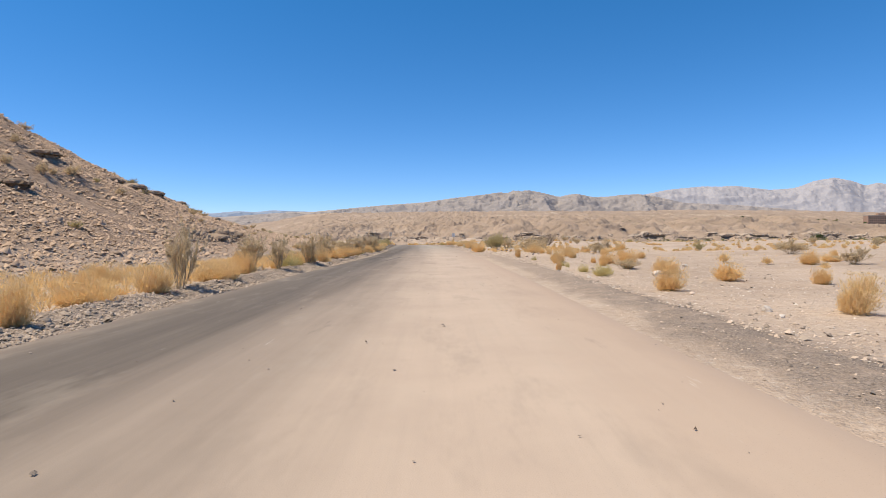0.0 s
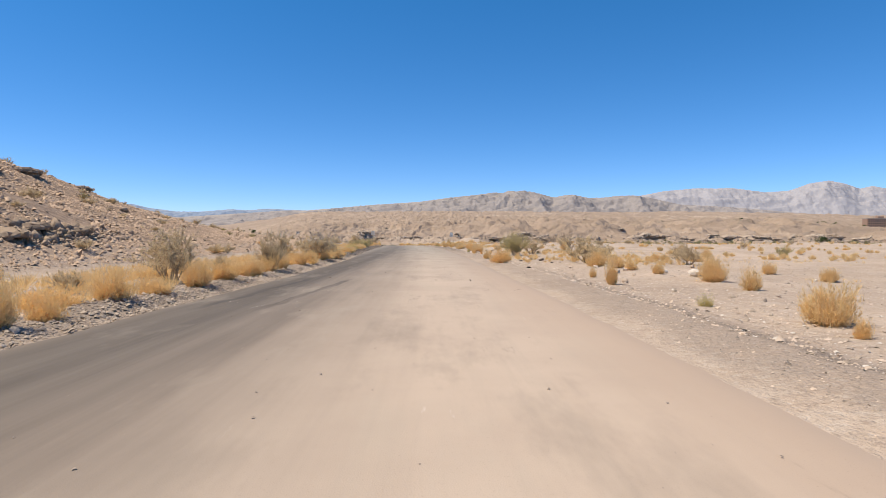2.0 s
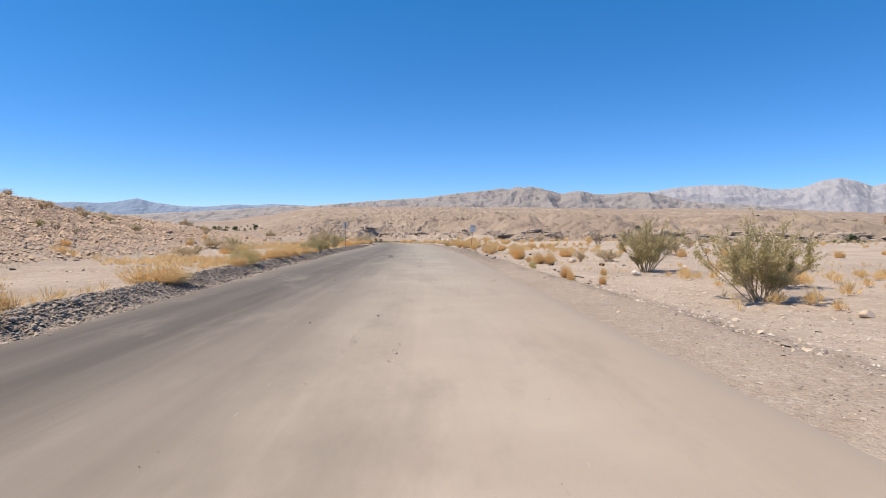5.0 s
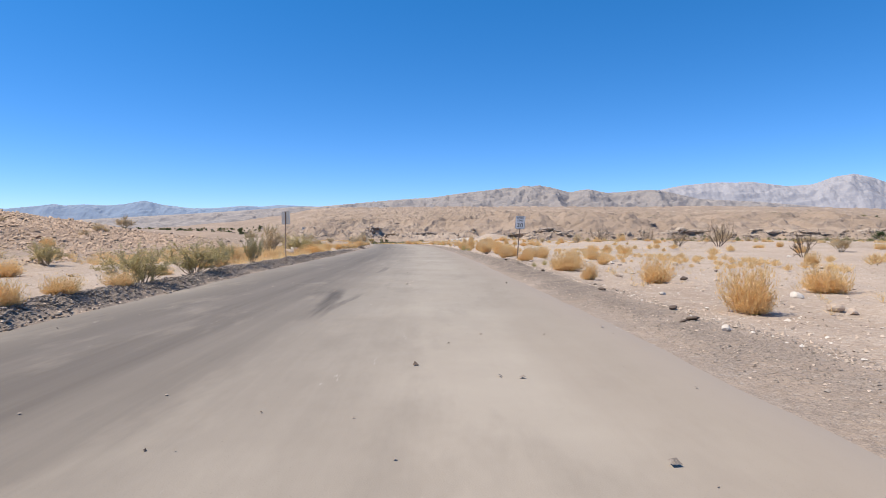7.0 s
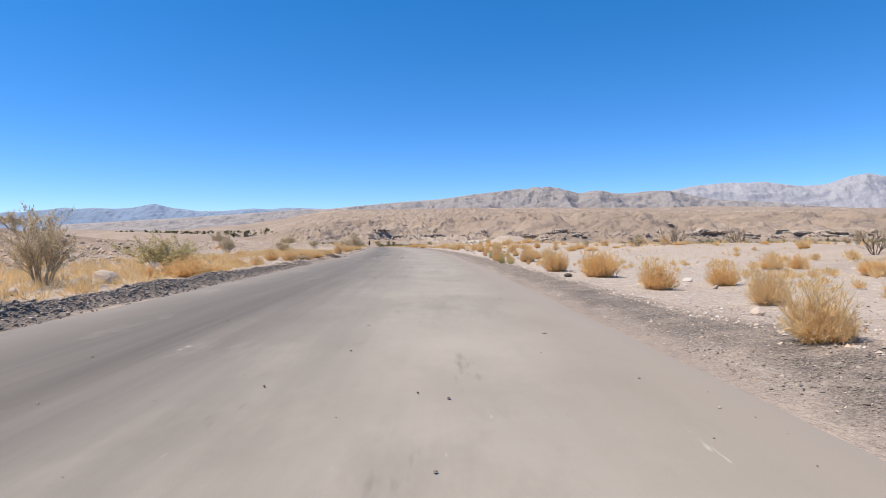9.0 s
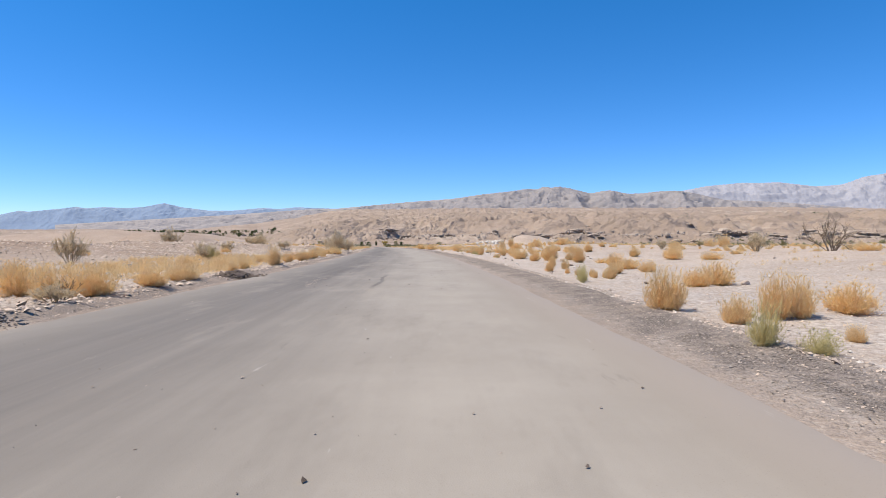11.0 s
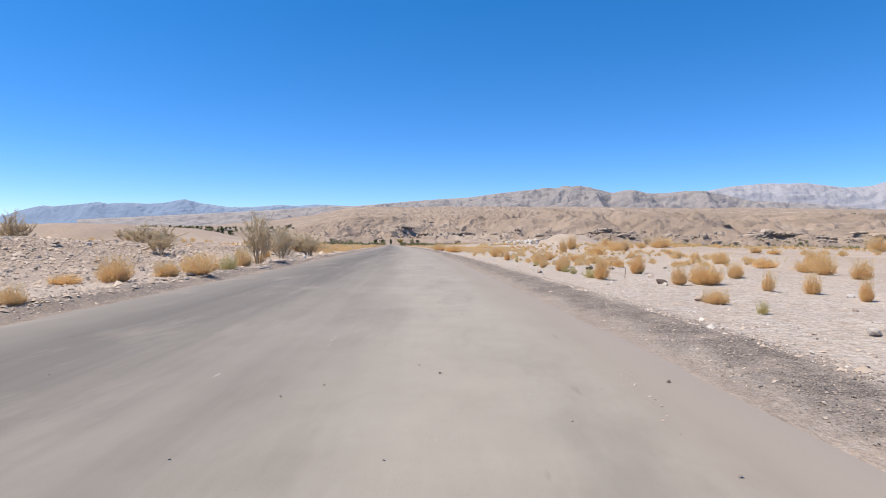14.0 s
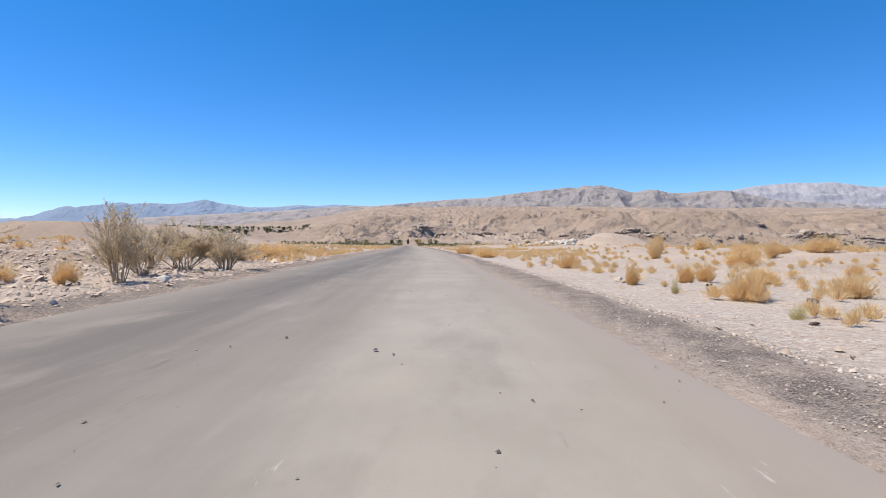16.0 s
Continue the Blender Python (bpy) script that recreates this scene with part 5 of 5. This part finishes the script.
def channel_post(height):
    """A U-channel steel post."""
    w, t, d = 0.044, 0.005, 0.026
    prof = [(-w / 2, 0), (w / 2, 0), (w / 2, d), (w / 2 - t, d), (w / 2 - t, t), (-w / 2 + t, t), (-w / 2 + t, d), (-w / 2, d)]
    m_ = len(prof)
    v_ = [(x, y, z) for z in (-0.3, height) for x, y in prof]
    f_ = [(k, (k + 1) % m_, (k + 1) % m_ + m_, k + m_) for k in range(m_)] + [(m_, m_ + 1, m_ + 4, m_ + 5), (m_ + 1, m_ + 2, m_ + 3, m_ + 4), (m_ + 5, m_ + 6, m_ + 7, m_)]
    return mesh_of("post", v_, f_, mat_post)


def bolts(ob, places):
    for x, y, z in places:
        bm = bmesh.new()
        bmesh.ops.create_cone(bm, cap_ends=True, segments=6, radius1=0.011, radius2=0.009, depth=0.01)
        bmesh.ops.rotate(bm, matrix=Matrix.Rotation(radians(90), 3, "X"), verts=bm.verts)
        me = bpy.data.meshes.new("bolt")
        bm.to_mesh(me)
        bm.free()
        me.materials.append(mat_bolt)
        b_ = part("bolt", me, ob)
        b_.location = (x, y, z)


def put(ob, loc):
    ob.location = loc
    return ob


sx, sy = 1.70, 102.9
speed_sign = thing("speed_limit_sign", "white speed limit sign on a leaning rusty steel post", "road sign", where=Matrix.Translation((sx, sy, float(ground_at(sx, sy)))) @ pose(0, 0, 0, 0, 4.5, -3))
part("post", channel_post(1.95), speed_sign)
plate = put(part("panel", panel_mesh("panel", 0.455, 0.60, 0.004, 0.03, mat_sign_white), speed_sign, "white reflective panel"), (0, -0.006, 1.68))
put(part("border", panel_mesh("border", 0.432, 0.577, 0.002, 0.024, mat_sign_black, 0.010), plate, "thin black border"), (0, -0.004, 0))
for word, size, z in (("SPEED", 0.108, 0.205), ("LIMIT", 0.108, 0.088), ("30", 0.275, -0.135)):
    put(part("lettering", letters(word, size, mat_sign_black), plate, "black lettering"), (0, -0.005, z))
bolts(speed_sign, ((0, -0.012, 1.93), (0, -0.012, 1.43)))

sx, sy = -9.07, 102.18
back_sign = thing("road_sign", "bare aluminium back of a road sign on a rusty post", "road sign", where=Matrix.Translation((sx, sy, float(ground_at(sx, sy)) + 0.15)) @ pose(0, 0, 0, 0, -1, -35))
put(part("post", channel_post(2.14), back_sign), (0, -0.03, 0))
put(part("panel", panel_mesh("panel", 0.58, 0.60, 0.004, 0.04, mat_sign_back), back_sign, "bare grey aluminium back of the panel"), (0, 0.006, 1.86))
bolts(back_sign, ((0, -0.04, 2.08), (0, -0.04, 1.64)))

# strip of rubber beside the road
v_, f_ = [], []
tube(v_, f_, [(2.25 + 0.5 * u + 0.0, 69.4 + 0.16 * math.sin(u * 5), 0.02 + 0.03 * math.sin(u * 3)) for u in np.linspace(0, 1, 12)], 0.018, 0.014, 6)
rub = mesh_of("rubber_strip", np.array(v_) + np.array((0.7, 0, float(ground_at(3.2, 69.4)))), f_, mat_rubber)
tagged(new("rubber_strip", rub), "curled black strip of torn tyre rubber", "rubber strip")

# short stake left standing in the gravel
sx, sy = -1.75, 175.1
v_, f_ = [], []
tube(v_, f_, [(0, 0, -0.1), (0.004, 0.002, 0.12), (0.012, 0.0, 0.34)], 0.014, 0.012, 6)
stake = tagged(new("stake", mesh_of("stake", v_, f_, mat_post)), "short rusty steel stake standing in the gravel", "stake")
stake.matrix_world = Matrix.Translation((sx, sy, float(ground_at(sx, sy))))

# broken lip of old asphalt where the left edge has crumbled away
def lip_mesh(seed, length):
    """A ragged low slab along y, its outer face broken and undercut."""
    rng = np.random.default_rng(seed)
    k = int(length / 0.16)
    v_, f_ = [], []
    for i in range(k + 1):
        taper = min(1, 3.2 * min(i, k - i) / k + 0.15)
        out = 0.16 + 0.09 * rng.normal() * taper
        for px, pz in ((0.3 + out, -0.06), (0.14 + out, -0.02), (0.1 + out, 0.045 + 0.012 * rng.normal()), (0.0, 0.05), (-0.3, 0.04), (-0.5, -0.06)):
            v_.append((px * taper + rng.normal(scale=0.008), (i / k - 0.5) * length + rng.normal(scale=0.02), pz * (0.3 + 0.7 * taper) + rng.normal(scale=0.006)))
    for i in range(k):
        for j in range(5):
            q = i * 6 + j
            f_.append((q, q + 6, q + 7, q + 1))
    return mesh_of("asphalt_lip", v_, f_, mat_chunk)


for k, (y, length) in enumerate(((178.6, 3.2),)):
    x = float(line_x(y) + left_edge(y)) - 0.62
    ob = new("asphalt_lip", lip_mesh(640 + k, length))
    ob.matrix_world = Matrix.Translation((x, y, float(ground_at(x, y)) - 0.012)) @ pose(0, 0, 0, 0, -2, math.degrees(math.atan(0.13))) @ Matrix.Diagonal((0.6, 1, 0.7, 1))
    tagged(ob, "broken crumbling lip of old asphalt along the verge", "asphalt lip", "asphalt lips on the verge")


# ---------------------------------------------------------------- ledges in the hill and the cliffs
def ledge_mesh(seed, mat):
    """A jutting bed of rock: broken front, undercut below."""
    rng = np.random.default_rng(seed)
    nx_, prof = 16, [(-0.3, -0.5), (-0.2, -0.45), (-0.1, -0.08), (-0.5, 0.0), (-0.55, 0.28), (-0.42, 0.5), (0.5, 0.55)]
    v_, f_ = [], []
    for i in range(nx_ + 1):
        u = i / nx_ - 0.5
        taper = max(0.05, 1 - (2 * abs(u)) ** 3)
        j1, j2 = rng.uniform(-0.22, 0.22), rng.uniform(-0.15, 0.15)
        for py, pz in prof:
            v_.append((u + rng.normal(scale=0.012), py * (taper if py < 0 else 1) + (j1 if py < -0.2 else 0) + rng.normal(scale=0.03), pz * taper + j2 * (pz > 0.2) + rng.normal(scale=0.03)))
    m_ = len(prof)
    for i in range(nx_):
        for k in range(m_ - 1):
            a = i * m_ + k
            f_.append((a, a + m_, a + m_ + 1, a + 1))
    return mesh_of("rock_ledge", v_, f_, mat)


HILL_LEDGE = [ledge_mesh(600 + k, mat_ledge) for k in range(3)]
for x, y, w, h in ((-16.6, 43.0, 1.6, 0.55), (-17.4, 45.6, 1.3, 0.5), (-17.2, 48.2, 1.5, 0.5), (-31.5, 60, 4.0, 0.7), (-33.5, 68, 3.5, 0.7), (-29.5, 52, 3.5, 0.6), (-35, 78, 3.0, 0.6), (-22, 30, 2.0, 0.5), (-27, 40, 2.5, 0.5)):
    ob = new("rock_ledge", prng.choice(HILL_LEDGE))
    ob.matrix_world = Matrix.Translation((x, y, float(ground_at(x, y)) + 0.05 * h)) @ pose(0, 0, 0, 0, 0, 78 + prng.uniform(-8, 8)) @ Matrix.Diagonal((w, 1.2, h, 1))
    tagged(ob, "jutting brown rock ledge in the hillside", "rock ledge", "rock ledges on the hill")
CLIFF_LEDGE = [ledge_mesh(620 + k, mat_cliff) for k in range(6)]
for k in range(190):
    x = -110 + 780 * (k + prng.random()) / 190
    w_ = float(west_of(x, 720.0))
    row = prng.random()
    y = float(cliff_y(np.float64(x), w_)) + (prng.uniform(-2, 5) if row < 0.55 else prng.uniform(-40, -8) if row < 0.88 else prng.uniform(30, 130))
    big = 1.0 if row < 0.55 else 0.6
    deep = prng.uniform(2.2, 5.0) * big
    ob = new("rock_ledge", prng.choice(CLIFF_LEDGE))
    ob.matrix_world = Matrix.Translation((x, y, float(ground_at(x, y + 2)) - deep * prng.uniform(0.12, 0.4))) @ pose(0, 0, 0, 0, prng.uniform(-4, 4), prng.uniform(-22, 22)) @ Matrix.Diagonal(
        (prng.uniform(7, 24) * big, 6.5 * big, deep, 1))
    tagged(ob, "undercut tan rock ledge with deep shade in the badlands cliff", "rock ledge", "ledges in the cliffs")


# blocks fallen from the cliffs
bx = grng.uniform(-190, 660, 4200)
by = cliff_y(bx, west_of(bx, 720.0)) + grng.normal(-14, 16, 4200)
stones("cliff_blocks", "pale tan blocks fallen along the foot of the cliffs", mat_cliff, bx, by, grng.gamma(1.3, 0.75, 4200) + 0.4, 530, 0.8, 0.15, None, True)


# ---------------------------------------------------------------- valley: trees and buildings
def tree_meshes(seed, leaf, slim=False):
    rng = np.random.default_rng(seed)
    v_, f_, tips = [], [], []
    limb(v_, f_, tips, (0, 0, -0.02), (0, 0, 1), 0.42, 0.03, 0, rng, 0.1, 2)
    limb(v_, f_, tips, (0, 0, 0.1), (0.3, 0.1, 1), 0.4, 0.02, 0, rng, 0.1, 2)
    trunk = mesh_of("trunk", v_, f_, mat_bark)
    k = 2600
    lob = [(rng.normal(scale=0.05 if slim else 0.22), rng.normal(scale=0.05 if slim else 0.22), rng.uniform(0.25, 0.85), rng.uniform(0.1, 0.2)) for _ in range(14)]
    lo = np.array(lob)[rng.integers(0, 14, k)]
    p = rng.normal(size=(k, 3))
    p = p / np.linalg.norm(p, axis=1)[:, None] * lo[:, 3:4] * rng.uniform(0.6, 1.1, (k, 1)) + lo[:, :3]
    if slim:
        p[:, :2] *= (1.15 - p[:, 2:3]) * 1.4
    a, b_ = rng.normal(size=(k, 3)), rng.normal(size=(k, 3))
    a, b_ = a / np.linalg.norm(a, axis=1)[:, None] * 0.028, b_ / np.linalg.norm(b_, axis=1)[:, None] * 0.02
    q = np.stack([p - a, p + b_, p + a, p - b_], 1).reshape(-1, 3)
    return trunk, mesh_of("crown", q, np.arange(4 * k).reshape(-1, 4).tolist(), leaf)


TREES = {"green": [tree_meshes(700, mat_tree_leaf), tree_meshes(701, mat_tree_leaf)], "slim": [tree_meshes(702, mat_tree_leaf, True)],
         "yellow": [tree_meshes(703, mat_autumn)], "olive": [tree_meshes(704, mat_far_scrub), tree_meshes(705, mat_far_scrub)]}


def tree(x, y, h, kind):
    ms = prng.choice(TREES[kind])
    w = h * prng.uniform(0.8, 1.3) if kind != "slim" else h * 0.7
    ob = thing("tree", {"green": "dark green leafy tree in the valley", "slim": "tall narrow dark green conifer in the valley", "yellow": "small tree with yellow autumn leaves",
                        "olive": "dusty olive-green desert tree"}[kind], "tree", "valley trees",
               where=Matrix.LocRotScale((x, y, float(ground_at(x, y)) - 0.1), Euler((0, 0, prng.uniform(0, 6.28))), (w, w, h)))
    part("trunk", ms[0], ob)
    part("crown", ms[1], ob)


for x, y, h, kind in ((-84, 626, 6, "slim"), (-96, 622, 5, "green"), (-91, 630, 4.5, "green"), (-76, 624, 5, "yellow"), (-67, 626, 5, "olive"), (-62, 628, 4.5, "green"),
                      (427, 670, 11, "green"), (520, 690, 6, "olive"), (-120, 640, 4, "olive"), (-140, 650, 4, "olive"), (-30, 632, 4, "olive"), (8, 634, 4.5, "olive")):
    tree(x, y, h, kind)
for _ in range(150):
    y = prng.uniform(930, 1900)
    tree(-9 - prng.uniform(0.34, 0.62) * (y - 176), y, prng.uniform(4, 8.5), prng.choice(("green", "green", "olive")))
for _ in range(26):
    tree(prng.uniform(560, 850), prng.uniform(1150, 1200), prng.uniform(5, 10), prng.choice(("green", "green", "olive")))
for _ in range(20):
    tree(prng.uniform(-60, 470), prng.uniform(606, 640), prng.uniform(1.5, 3.2), "olive")


def house(x, y, w, d, h, mat, turn):
    ob = thing("house", "small pale flat-roofed building far across the valley", "building", "valley buildings", where=Matrix.Translation((x, y, float(ground_at(x, y)))) @ pose(0, 0, 0, 0, 0, turn))
    part("wall", box_mesh("wall", w, d, h + 2, mat, 0.05, (0, 0, h / 2 - 1)), ob)
    part("roof", box_mesh("roof", w + 0.6, d + 0.6, 0.35, mat_roof, 0.05, (0, 0, h + 0.18)), ob)
    for k in range(3):
        put(part("window", box_mesh("window", w * 0.14, 0.1, h * 0.35, mat_window, 0.01), ob), ((k - 1) * w * 0.3, -d / 2 - 0.02, h * 0.55))


for x, y, w, h in ((-200, 876, 14, 4), (-240, 930, 10, 3.5), (-330, 1010, 16, 5), (-380, 1090, 12, 4), (-430, 1060, 14, 4), (-470, 1180, 18, 5), (-520, 1120, 12, 4),
                   (-400, 980, 10, 3.5), (-620, 1240, 22, 6), (-160, 820, 9, 3.2), (-690, 1200, 16, 5), (-740, 1150, 20, 5)):
    house(x, y, w * 0.6, w * 0.4, h * 0.7, prng.choice((mat_white_wall, mat_tan_wall, mat_tan_wall)), prng.uniform(-25, 25))

hx, hy = 902.0, 1222.0
hotel = thing("hotel", "long brown flat-roofed block building on the far bench", "building", where=Matrix.Translation((hx, hy, float(ground_at(hx, hy)))) @ pose(0, 0, 0, 0, 0, -8))
part("wall", box_mesh("wall", 44, 18, 22, mat_stucco, 0.1, (0, 0, 9)), hotel)
part("roof", box_mesh("roof", 45, 19, 0.8, mat_roof, 0.1, (0, 0, 20.4)), hotel)
part("stair_tower", box_mesh("stair_tower", 12, 10, 5, mat_stucco, 0.1, (6, 1, 22.3)), hotel)
WIN = box_mesh("window", 2.6, 0.2, 1.7, mat_window, 0.02)
for fl in range(5):
    for k in range(10):
        put(part("window", WIN, hotel), (-18.5 + 4.1 * k, -9.05, 3.0 + 3.5 * fl))
